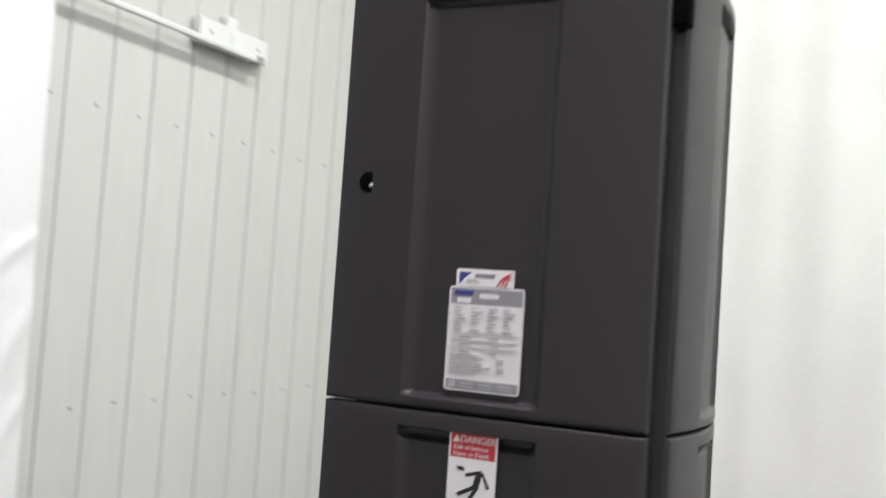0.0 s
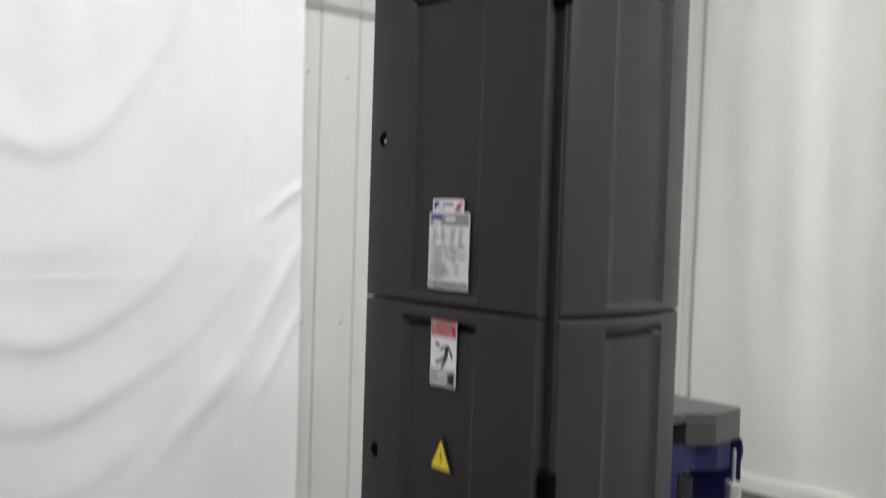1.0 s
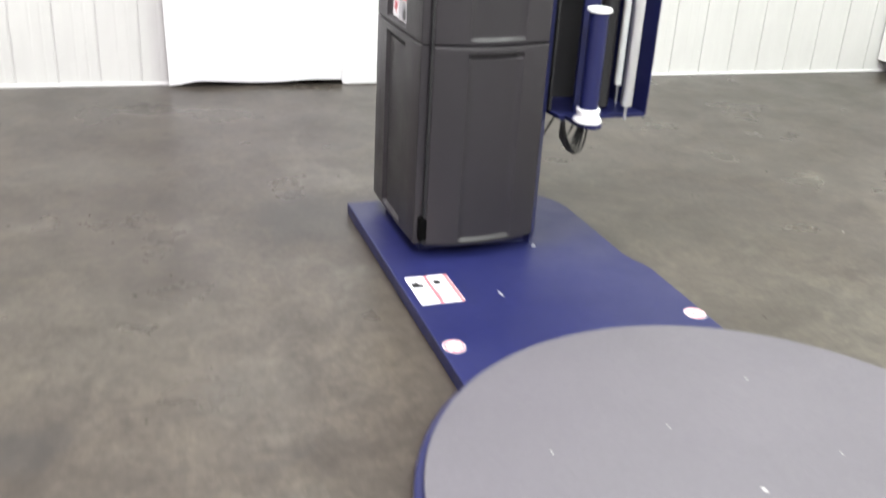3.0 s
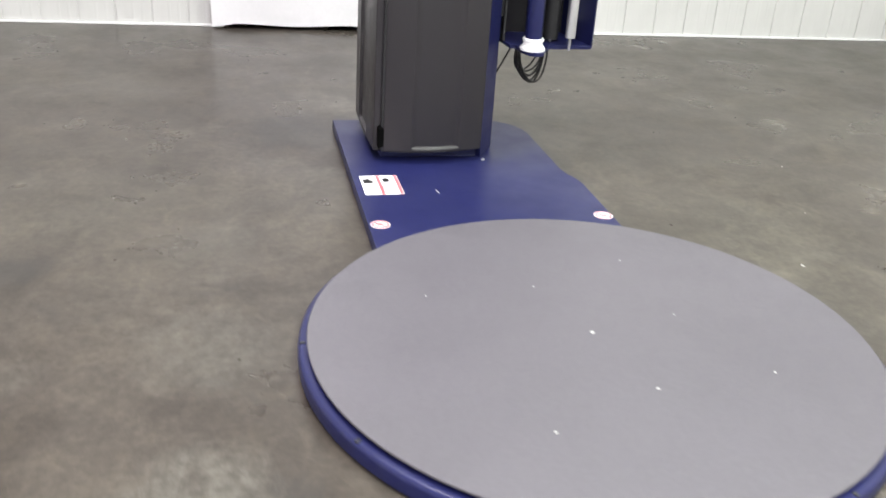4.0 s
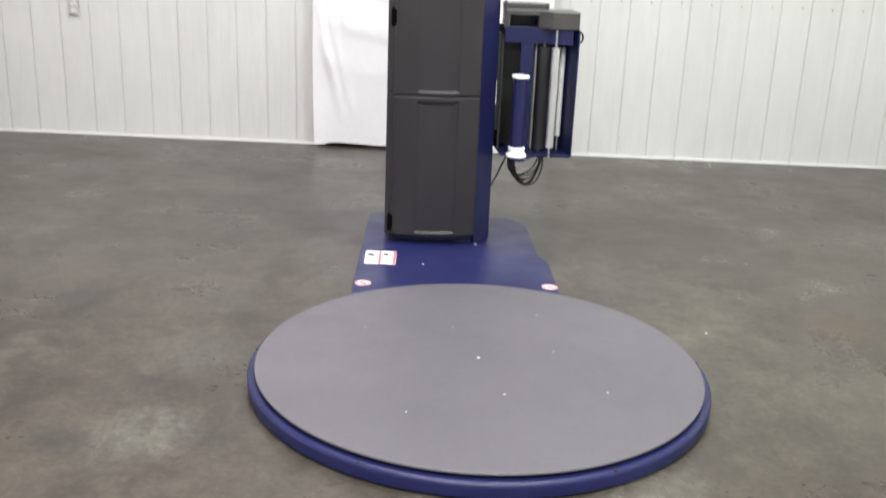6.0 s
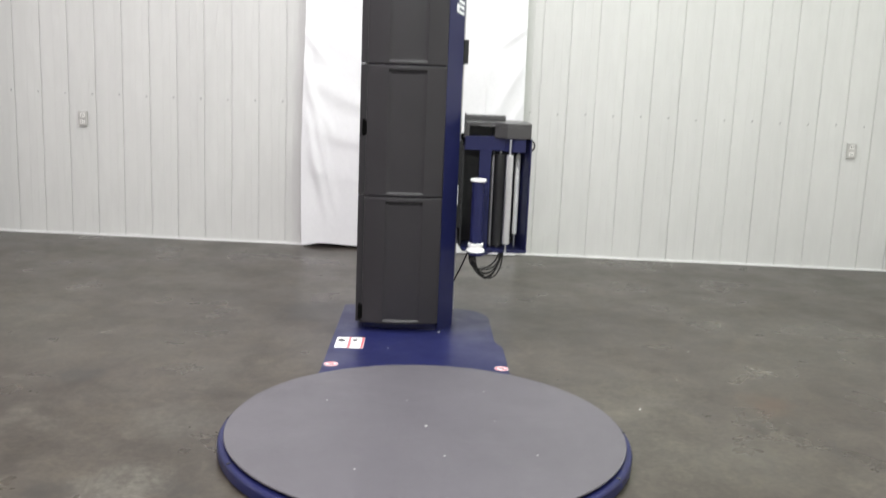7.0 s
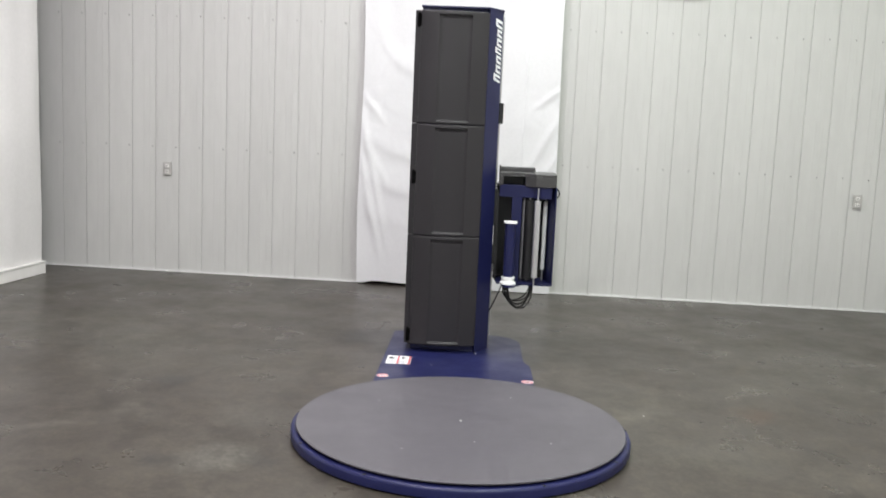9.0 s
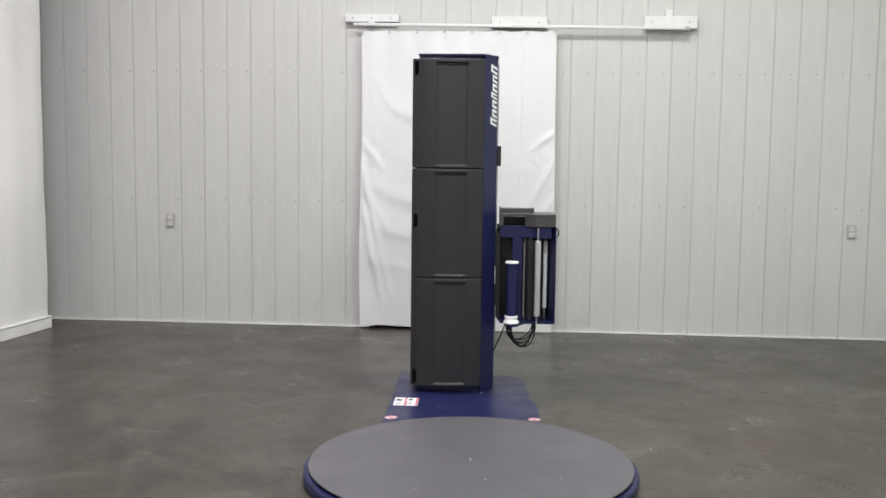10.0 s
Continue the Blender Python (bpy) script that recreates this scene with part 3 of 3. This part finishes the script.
def plate_label():
    m = turned((0.108, 1.268, PLATE), (0, 1, 0), (-1, 0, 0))
    w, h = 0.153, 0.200
    layers = [(0, rounded(0, 0, w, h, 0.004)), (1, rect(0.066, 0.002, 0.079, h - 0.002)), (1, rect(0.138, 0.002, w - 0.002, h - 0.002))]
    layers += [(2, [(0.010, 0.118), (0.046, 0.118), (0.050, 0.150), (0.038, 0.146), (0.032, 0.172), (0.020, 0.160), (0.010, 0.166)]), (2, [(0.090, 0.130), (0.112, 0.130), (0.116, 0.158), (0.104, 0.172), (0.088, 0.160)])]
    layers += [(3, rect(x + 0.006 * i, 0.02, x + 0.006 * i + 0.002, 0.10 - 0.012 * (i % 3))) for x in (0.012, 0.080) for i in range(6)]
    decal("warning_label", base, m, layers, [LABELWHITE, PINK, PRINTBLACK, LABELGREY], "white and red double warning label")


plate_label()
for x, y in ((0.388, 1.282), (0.368, 2.140)):
    m = turned((x, y, PLATE), (0, 1, 0), (-1, 0, 0))
    circle = [(0.036 * math.cos(2 * math.pi * k / 24), 0.036 * math.sin(2 * math.pi * k / 24)) for k in range(24)]
    inner = [(p * 0.92, q * 0.92) for p, q in circle]
    core = [(p * 0.66, q * 0.66) for p, q in circle]
    bars = [(2, rect(-0.014, -0.016 + 0.008 * i, 0.012, -0.012 + 0.008 * i)) for i in range(4)]
    decal("round_decal", base, m, [(0, circle), (1, inner), (0, core)] + bars + [(1, [(-0.022, 0.014), (-0.018, 0.019), (0.022, -0.014), (0.018, -0.019)])], [LABELWHITE, PINK, PRINTBLACK], "round white and red prohibition decal")
part("scrap_fleck", prism([(0.072, 1.549), (0.108, 1.555), (0.108, 1.559), (0.072, 1.553)], PLATE - 0.0005, PLATE + 0.0014), CHIP, base, "small pale paint chip")

# the mast: a blue steel column with a slanted corner that carries the maker's mark
COL = [(-0.775, 1.390), (-0.310, 1.390), (-0.310, 1.806), (-0.280, 1.817), (-0.420, 1.903), (-0.775, 1.903)]
MASTTOP = 2.267
mast = part("mast", prism(COL, PLATE, MASTTOP, 0.003), BLUE, wrapper, "blue powder-coated steel mast column")
part("mast_cap", prism([(-0.780, 1.384), (-0.290, 1.384), (-0.275, 1.815), (-0.417, 1.908), (-0.780, 1.908)], MASTTOP - 0.004, MASTTOP + 0.008, 0.002), BLUE, mast)
a, b = Vector((-0.280, 1.817, 0)), Vector((-0.420, 1.903, 0))
slant = (b - a).normalized()
mark = turned(a + slant * 0.154 + Vector((0, 0, 1.811)), (0, 0, 1), -slant)
# seven slanted white strokes stand for the mark; it reads upwards
x = 0.0
for w, tall in ((0.046, 1.0), (0.050, 0.72), (0.050, 0.72), (0.036, 0.92), (0.050, 0.72), (0.046, 0.72), (0.050, 1.0)):
    h = 0.080 * tall
    lean = 0.24
    decal("logo_stroke", mast, mark, [(0, [(x, 0), (x + w, 0), (x + w + lean * h, h), (x + lean * h, h)])], [LOGO], "white slanted stroke of the maker's mark")
    q, ww = x + 0.36 * w, 0.26 * w
    decal("logo_slot", mast, mark @ Matrix.Translation((0, 0, 0.0008)), [(0, [(q - 0.001, -0.001), (q + ww, -0.001), (q + ww + lean * h * 0.70, h * 0.70), (q + lean * h * 0.70, h * 0.70)])], [BLUE])
    x += w + 0.010

MODULES = [(0.098, 0.8175), (0.8215, 1.533), (1.537, 2.240)]


def smooth(t):
    t = min(1.0, max(0.0, t))
    return t * t * (3 - 2 * t)


def stops(lo, hi, *inner):
    r = [0.0, 0.0012, 0.003, 0.006]
    vals = [lo + q for q in r] + [hi - q for q in r]
    for v in inner:
        vals.append(v)
    return sorted(set(round(v, 5) for v in vals))


def edge_drop(q):
    """Rounded rim of a moulded panel, by the distance from its edge."""
    return 0.005 * (1 - math.sqrt(max(0.0, 1 - (1 - min(1, q / 0.006)) ** 2)))


def recess(u, v, u0, u1, v0, v1, slope, depth):
    """Depth of the sunk channel: slanted sides, a steep top end and a sloping foot."""
    near = min(1.0, max(0.0, min(u - u0, u1 - u) / slope))
    side = 1 - (1 - near) ** 2
    end = min(smooth((v - v0) / 0.011), smooth((v1 - v) / 0.006))
    pocket = 1.2 * smooth((v - v1 + 0.024) / 0.010)      # a finger grip at the top
    return depth * (1 + pocket) * max(0.0, side) * max(0.0, end)


X0, X1 = -0.812, -0.265
FACE = 1.343


def door_panel(z0, z1):
    ru0, ru1, rv0, rv1 = -0.668, -0.430, z0 + 0.016, z1 - 0.026
    sl = 0.022
    us = stops(X0, X1, ru0 - 0.002, ru1 + 0.002, *[ru0 + sl * k * k / 36 for k in range(8)], *[ru1 - sl * k * k / 36 for k in range(8)], -0.74, -0.60, -0.50, -0.36)
    vs = stops(z0, z1, *[rv0 + 0.011 * k / 4 for k in range(-1, 7)], *[rv1 - 0.006 * k / 3 for k in range(-1, 14)], *[z0 + (z1 - z0) * k / 8 for k in range(1, 8)])

    def place(u, v):
        q = min(u - X0, X1 - u, v - z0, z1 - v)
        bulge = 0.006 * (1 - ((u - (X0 + X1) / 2) / 0.268) ** 2)
        return (u, FACE + 0.006 - bulge + edge_drop(q) + recess(u, v, ru0, ru1, rv0, rv1, sl, 0.013), v)

    return relief(us, vs, place, lambda u, v: (u, 1.384, v))


def side_x(y):
    s = (y - 1.386) / 0.429
    return -0.239 - 0.023 * s + 0.034 * 4 * s * (1 - s)


Y0, Y1 = 1.386, 1.815


def side_cover(z0, z1):
    ru0, ru1, rv0, rv1 = 1.502, 1.710, z0 + 0.014, z1 - 0.022
    sl = 0.030
    us = stops(Y0, Y1, ru0 - 0.002, ru1 + 0.002, *[ru0 + sl * k * k / 36 for k in range(8)], *[ru1 - sl * k * k / 36 for k in range(8)], *[Y0 + 0.429 * k / 16 for k in range(1, 16)])
    vs = stops(z0, z1, *[rv0 + 0.011 * k / 4 for k in range(-1, 7)], *[rv1 - 0.006 * k / 3 for k in range(-1, 14)], *[z0 + (z1 - z0) * k / 6 for k in range(1, 6)])

    def place(u, v):
        q = min(u - Y0, Y1 - u, v - z0, z1 - v)
        return (side_x(u) - edge_drop(q) - recess(u, v, ru0, ru1, rv0, rv1, sl, 0.011), u, v)

    return relief(us, vs, place, lambda u, v: (side_x(u) - 0.040, u, v))


doors = []
for z0, z1 in MODULES:
    doors.append(part("door_panel", door_panel(z0, z1), COVER, wrapper, "charcoal moulded plastic door panel with a sunk channel", True))
    part("side_cover", side_cover(z0, z1), COVER, wrapper, "charcoal bowed plastic cover with a sunk channel", True)
part("door_frame", box(-0.770, 1.378, 0.100, -0.312, 1.392, 2.230), BLACK, wrapper)

for z, d in ((1.900, doors[2]), (1.180, doors[1])):
    # a flat disc; the hole's darkness is only its colour
    hole = lathe(0, 0, [(0, 0.0008), (0.0178, 0.0008), (0.0190, 0.0), (0.0190, -0.004)], 20)
    lm = turned((-0.755, FACE + 0.0045, z), (1, 0, 0), (0, 0, 1))
    bmesh.ops.transform(hole, matrix=lm, verts=hole.verts)
    lock = part("lock", hole, HOLEBLACK, d, "small round black door lock", True)
    pin = lathe(0.006, -0.005, [(0.0035, 0.001), (0.0035, 0.004), (0.0025, 0.005), (0, 0.005)], 12)
    bmesh.ops.transform(pin, matrix=lm, verts=pin.verts)
    if d is doors[2]:
        part("lock_pin", pin, STEEL, d)
    else:
        pin.free()

for z, h in ((2.180, 0.080), (1.194, 0.080), (0.160, 0.085)):
    hinge = part("hinge", box(-0.272, 1.364, z - h / 2, -0.238, 1.396, z + h / 2, 0.006), HOLEBLACK, wrapper, "black plastic door hinge")
    part("hinge_pin", rod(0.007, z - h / 2 - 0.006, z + h / 2 + 0.006, -0.252, 1.374, 14), HOLEBLACK, hinge, "", True)
# added black strip, paints the shade in the gap between door and side cover
part("corner_gap_shade", box(-0.314, 1.3785, 0.100, -0.244, 1.3885, 2.230, 0.001), BLACK, wrapper)
for x, y in ((-0.255, 1.826),):
    part("anchor_bolt", lathe(x, y, [(0.009, PLATE), (0.009, PLATE + 0.003), (0.005, PLATE + 0.004), (0.005, PLATE + 0.007), (0, PLATE + 0.008)], 6), STEEL, wrapper)


# labels on the doors
def on_door(x, z, y=None):
    return turned((x, (FACE + 0.0082) if y is None else y, z), (1, 0, 0), (0, 0, 1))


def bars(rows, mi):
    return [(mi, rect(*r)) for r in rows]


def rating_plate():
    w, h = 0.128, 0.165
    layers = [(0, rounded(0, 0, w, h, 0.005)), (1, rect(0.003, h - 0.028, w - 0.003, h - 0.003)), (1, rect(0.003, 0.003, w - 0.003, 0.018))]
    layers += [(0, rounded(0.052, h - 0.018, 0.085, h - 0.010, 0.003, 2)), (0, rect(0.014, h - 0.026, 0.038, h - 0.018))]
    layers += [(3, [(0.008, h - 0.014), (0.040, h - 0.014), (0.042, h - 0.006), (0.010, h - 0.006)])]
    rng = random.Random(4)
    z = h - 0.033
    for k in range(7):
        for c in range(4):
            x = 0.010 + 0.028 * c + rng.uniform(0, 0.004)
            if rng.random() < 0.85:
                layers.append((2, rect(x, z - 0.0017, x + rng.uniform(0.008, 0.019), z)))
        z -= 0.0058
    for k in range(3):
        layers.append((2, rect(0.008, z, w - 0.008, z + 0.0006)))
        z -= 0.005
        for c in range(2):
            x = 0.022 + 0.052 * c
            layers.append((2, rect(x, z - 0.0017, x + rng.uniform(0.010, 0.022), z)))
        z -= 0.0062
    for k in range(7):
        layers.append((2, rect(0.008, z - 0.0015, 0.008 + rng.uniform(0.045, 0.070), z)))
        if k % 3:
            layers.append((2, rect(0.088, z - 0.0015, 0.100, z)))
        z -= 0.0046
    layers += [(2, rect(0.009, 0.005, 0.019, 0.016))] + [(2, rect(0.028 + 0.032 * (k % 3), 0.006 + 0.005 * (k // 3), 0.050 + 0.032 * (k % 3), 0.0082 + 0.005 * (k // 3))) for k in range(6)]
    decal("rating_plate", doors[2], on_door(-0.593, 1.571), layers, [LABELSILVER, LABELGREY, PALEPRINT, NAVY], "silver rating plate with fine print")
    w, h = 0.099, 0.029
    layers = [(0, rounded(0, 0, w, h, 0.003)), (1, [(0.005, 0.024), (0.027, 0.024), (0.015, 0.015), (0.009, 0.007), (0.005, 0.006)])]
    layers += [(3, [(0.032, 0.015), (0.066, 0.015), (0.067, 0.022), (0.033, 0.022)]), (3, rect(0.018, 0.007, 0.040, 0.0085)), (3, rect(0.018, 0.0105, 0.036, 0.012))]
    for i in range(3):
        o = 0.0075 * i
        layers.append((2, [(0.069 + o, 0.003), (0.072 + o, 0.003), (0.081 + 0.004 * i, 0.016), (0.094, 0.0235 - 0.005 * i), (0.094, 0.0255 - 0.005 * i), (0.079 + 0.004 * i, 0.0175)]))
    decal("maker_label", doors[2], on_door(-0.583, 1.7350), layers, [LABELWHITE, NAVY, RED, PRINT], "white label with blue field and red stripes")


def danger_label():
    w, h = 0.082, 0.148
    fig = [(3, [(0.030, 0.082), (0.058, 0.090), (0.058, 0.084), (0.032, 0.077)]), (3, [(0.050, 0.088), (0.060, 0.086), (0.054, 0.062), (0.044, 0.064)]), (3, [(0.046, 0.066), (0.052, 0.062), (0.022, 0.046), (0.016, 0.050)]),
           (3, [(0.049, 0.064), (0.055, 0.062), (0.040, 0.038), (0.034, 0.040)]), (3, [(0.057, 0.088), (0.061, 0.086), (0.073, 0.064), (0.068, 0.062)]), (3, [(0.014, 0.092), (0.026, 0.092), (0.030, 0.086), (0.020, 0.086)])]
    layers = [(0, rounded(0, 0, w, h, 0.004)), (1, rect(0.003, 0.106, w - 0.003, h - 0.003)), (2, rect(0.003, 0.003, w - 0.003, 0.036))] + fig
    layers += [(0, rect(0.030 if k % 2 else 0.008, 0.007 + 0.0055 * k, 0.052 + 0.004 * (k % 3), 0.0095 + 0.0055 * k)) for k in range(5)]
    layers += [(3, [(0.056, 0.006), (0.076, 0.006), (0.076, 0.032), (0.066, 0.028), (0.058, 0.020), (0.064, 0.014)]), (0, [(0.007, 0.130), (0.018, 0.130), (0.0125, 0.141)])]
    d = decal("danger_label", doors[1], on_door(-0.576, 1.362), layers, [LABELWHITE, RED, LABELGREY, PRINTBLACK], "red and white danger label with pictogram")
    lettering("DANGER", 0.0150, d, on_door(-0.576 + 0.019, 1.362 + 0.130, FACE + 0.0071), LABELWHITE)
    lettering("Risk of Serious", 0.0098, d, on_door(-0.576 + 0.008, 1.362 + 0.119, FACE + 0.0071), LABELWHITE)
    lettering("Injury or Death", 0.0098, d, on_door(-0.576 + 0.008, 1.362 + 0.109, FACE + 0.0071), LABELWHITE)


def door_stickers():
    tri = [(0, 0), (0.076, 0), (0.040, 0.076), (0.036, 0.076)]
    inner = [(0.007, 0.004), (0.069, 0.004), (0.038, 0.066)]
    bolt = [(0.041, 0.050), (0.034, 0.030), (0.039, 0.030), (0.035, 0.010), (0.043, 0.034), (0.038, 0.034)]
    decal("shock_triangle", doors[1], on_door(-0.571, 1.178), [(1, tri), (0, inner), (1, bolt)], [YELLOW, PRINTBLACK], "yellow electric shock triangle")
    w, h = 0.100, 0.058
    layers = [(0, rounded(0, 0, w, h, 0.003)), (1, rect(0.003, 0.042, w - 0.003, h - 0.003))] + [(2, rect(0.008, 0.007 + 0.008 * k, 0.092 - 0.012 * (k % 3), 0.0095 + 0.008 * k)) for k in range(4)]
    layers += [(0, rect(0.014, 0.0465, 0.086, 0.0505))]
    decal("notice_label", doors[1], on_door(-0.584, 1.000), layers, [LABELWHITE, PINK, LABELGREY], "white notice label with red heading")
    w, h = 0.160, 0.094
    star = [(0.012, 0.030), (0.022, 0.040), (0.020, 0.060), (0.030, 0.048), (0.038, 0.062), (0.044, 0.046), (0.060, 0.058), (0.052, 0.034), (0.042, 0.028), (0.036, 0.012), (0.028, 0.026)]
    layers = [(0, rounded(0, 0, w, h, 0.004)), (1, rect(0.004, 0.072, w - 0.004, h - 0.004)), (2, rect(0.072, 0.004, w - 0.004, 0.068)), (1, star)]
    layers += [(3, [(0.122, 0.006), (0.154, 0.006), (0.154, 0.050), (0.142, 0.040), (0.134, 0.050), (0.118, 0.026)])] + [(0, rect(0.078, 0.012 + 0.009 * k, 0.108, 0.0145 + 0.009 * k)) for k in range(6)] + [(0, rect(0.030, 0.079, 0.130, 0.084))]
    decal("hazard_label", doors[1], on_door(-0.612, 0.852), layers, [LABELWHITE, RED, LABELGREY, PRINTBLACK], "red, white and grey hazard label")


rating_plate()
danger_label()
door_stickers()

# fittings on the far flank of the mast
part("limit_switch_box", box(-0.580, 1.903, 1.552, -0.480, 1.934, 1.687, 0.005), BLACK, wrapper)
part("flank_tag", box(-0.436, 1.9032, 0.760, -0.428, 1.9065, 0.878), LABELWHITE, wrapper)
part("slide_track", box(-0.640, 1.903, 0.10, -0.600, 1.916, 2.25, 0.003), STEELDULL, wrapper)

# ---------------------------------------------------------------- the film carriage
carriage = part("film_carriage", prism([(-0.66, 1.906), (-0.40, 1.930), (-0.40, 1.958), (-0.325, 1.958), (-0.275, 1.975), (-0.252, 2.005), (-0.268, 2.040), (-0.315, 2.058), (-0.392, 2.10), (-0.392, 2.292), (-0.66, 2.25)], 0.500, 0.516, 0.002), BLUE, wrapper, "blue steel film carriage with rollers and spindle")
carriage.matrix_basis = Matrix.Translation((0.012, 0.012, 0))
part("side_plate", prism([(-0.387, 2.290), (-0.393, 2.298), (-0.66, 2.243), (-0.66, 2.235)], 0.506, 1.152, 0.001), BLUE, carriage)
post = join(box(-0.456, 2.008, 0.512, -0.440, 2.074, 1.158, 0.002), box(-0.450, 1.922, 1.078, -0.438, 2.150, 1.158, 0.002))
join(post, prism([(-0.438, 2.148), (-0.405, 2.200), (-0.405, 2.265), (-0.450, 2.265), (-0.450, 2.148)], 1.075, 1.150, 0.002))
part("front_frame", post, BLUE, carriage)
# these two panels are black to stand in for shade inside the blue carriage
part("back_panel", box(-0.66, 1.906, 0.512, -0.645, 2.238, 1.155), BLACK, carriage)
part("inner_plate", box(-0.645, 1.912, 0.52, -0.455, 1.922, 1.10), BLACK, carriage)
part("slide_block", box(-0.62, 1.888, 0.62, -0.47, 1.914, 1.12, 0.004), BLACK, carriage)
for x, y, r, z0, z1, m, lab in ((-0.338, 2.172, 0.0215, 0.562, 1.066, STEEL, "bright aluminium film roller"), (-0.530, 2.236, 0.0145, 0.590, 1.050, STEELPALE, "thin pale film roller"),
                                (-0.470, 2.130, 0.034, 0.530, 1.060, BLACK, "black rubber film roller"), (-0.500, 2.094, 0.014, 0.530, 1.050, STEELDULL, "")):
    rl = part("roller", rod(r, z0, z1, x, y, 32), m, carriage, lab, True)
    part("roller_shaft", rod(0.0055, 0.508, 1.150, x, y, 12, 0.001), STEELDULL, rl, "", True)
part("spindle", rod(0.034, 0.560, 0.920, -0.312, 2.002, 36), BLUE, carriage, "blue film spool spindle", True)
part("spindle_cap", lathe(-0.312, 2.002, [(0, 0.916), (0.043, 0.916), (0.045, 0.918), (0.045, 0.926), (0.042, 0.930), (0, 0.931)], 40), WHITEPLASTIC, carriage, "white plastic spindle cap", True)
part("spool_seat", lathe(-0.312, 2.002, [(0, 0.516), (0.050, 0.516), (0.053, 0.519), (0.053, 0.527), (0.046, 0.535), (0.042, 0.538), (0.040, 0.552), (0.044, 0.554), (0.0445, 0.564), (0.042, 0.567), (0, 0.567)], 40), WHITEPLASTIC, carriage, "stepped white plastic spool seat", True)
FOOT = [(-0.70, 1.925), (-0.430, 1.925), (-0.430, 2.088), (-0.384, 2.156), (-0.392, 2.288), (-0.402, 2.293), (-0.70, 2.293)]
hood = prism(FOOT, 1.216, 1.237, 0.004)
join(hood, prism([(-0.70, 2.086), (-0.4305, 2.0885), (-0.3845, 2.1565), (-0.3925, 2.2875), (-0.4025, 2.2925), (-0.70, 2.2925)], 1.152, 1.217, 0.003))
join(hood, box(-0.70, 1.9255, 1.156, -0.431, 1.944, 1.2165, 0.002))
hood_ob = part("hood", hood, COVERLIGHT, carriage, "grey moulded plastic hood over the carriage")
# black block at the back of the hood's opening, its shade put into colour
part("hood_void_shade", box(-0.69, 1.944, 1.154, -0.62, 2.086, 1.2155), PRINTBLACK, hood_ob)
part("hood_riser", prism([(-0.70, 1.922), (-0.600, 1.922), (-0.606, 2.150), (-0.616, 2.160), (-0.70, 2.160)], 1.236, 1.266, 0.004), COVERLIGHT, hood_ob)
part("hood_stay", box(-0.450, 1.914, 1.150, -0.430, 1.924, 1.285, 0.002), COVERLIGHT, hood_ob)
clip = [Vector((-0.40, 2.292 + 0.020 * math.sin(t), 1.115 + 0.028 * math.cos(t))) for t in [math.pi * k / 10 for k in range(11)]]
part("pull_loop", tube(clip, 0.005), BLACK, carriage)

# slack cable in hanging loops under the carriage
rng = random.Random(7)
for i in range(7):
    r0, d = 0.009 * i, rng.uniform(-0.018, 0.012)
    pa, pb = Vector((-0.46 - 0.010 * i, 1.975 + 0.006 * i, 0.500)), Vector((-0.700 + 0.010 * i, 2.165 + 0.008 * (i % 3), 0.500))
    pts = []
    for k in range(29):
        t = k / 28
        ang = math.pi * t
        side = 0.5 - 0.5 * math.cos(ang)
        belly = 0.035 * math.sin(ang * 2) * (0.6 + 0.1 * i)
        p = pa.lerp(pb, side) + Vector((0.02 * math.sin(ang) * (i - 2) / 2, -0.018 * math.sin(ang) + belly * 0.3, 0))
        p.z = 0.500 - (0.140 + r0 + d) * math.sin(ang) ** 0.65 - 0.03 * t * (1 - t)
        p.y += 0.010 * math.sin(ang) * (1 if i % 2 else -0.6) + 0.045 * math.sin(ang) * t
        pts.append(p)
    part("cable_loop", tube([p + Vector((0.012, 0.014, 0)) for p in pts], 0.0046, 8), BLACK, wrapper, "slack black cable in hanging loops", True)
pts = [Vector((-0.50, 1.990, 0.497)).lerp(Vector((-0.60, 1.885, 0.230)), t) + Vector((0, 0, -0.012 * math.sin(math.pi * t))) for t in [k / 10 for k in range(11)]]
part("cable", tube(pts, 0.0042, 8), BLACK, wrapper, "", True)

# litter on the floor
for x, y, s in ((0.755, 2.765, 0.011), (-0.22, 3.25, 0.008), (0.30, 3.05, 0.007)):
    pts = [(x + s * random.uniform(0.2, 1.2) * math.cos(k), y + s * random.uniform(0.2, 0.7) * math.sin(k)) for k in (0.2, 1.3, 2.4, 3.5, 4.6, 5.6)]
    tagged(thing("paper_scrap", prism(pts, 0.0, 0.002), CHIP), "tiny white scrap lying on the concrete floor", "scrap", "floor scraps")

floor = bpy.data.objects["floor"]
INV = ROOM.inverted()
for (xa, ya), (xb, yb), wid in (((2.038, 2.101), (2.242, 2.772), 0.003), ((2.55, 1.60), (2.62, 1.95), 0.003)):
    p, q = INV @ Vector((xa, ya, 0)), INV @ Vector((xb, yb, 0))
    n = (q - p).cross(Vector((0, 0, 1))).normalized()
    side_a, side_b = [], []
    for i in range(13):
        c = p.lerp(q, i / 12) + n * random.uniform(-0.006, 0.006)
        w = wid * random.uniform(0.15, 1.0) * math.sin(math.pi * (i + 0.6) / 13.2)
        side_a.append((c + n * w)[:2])
        side_b.append((c - n * w)[:2])
    part("scratch", prism(side_a + side_b[::-1], -0.001, 0.0006), SCRATCH, floor, "pale scratch in the concrete")
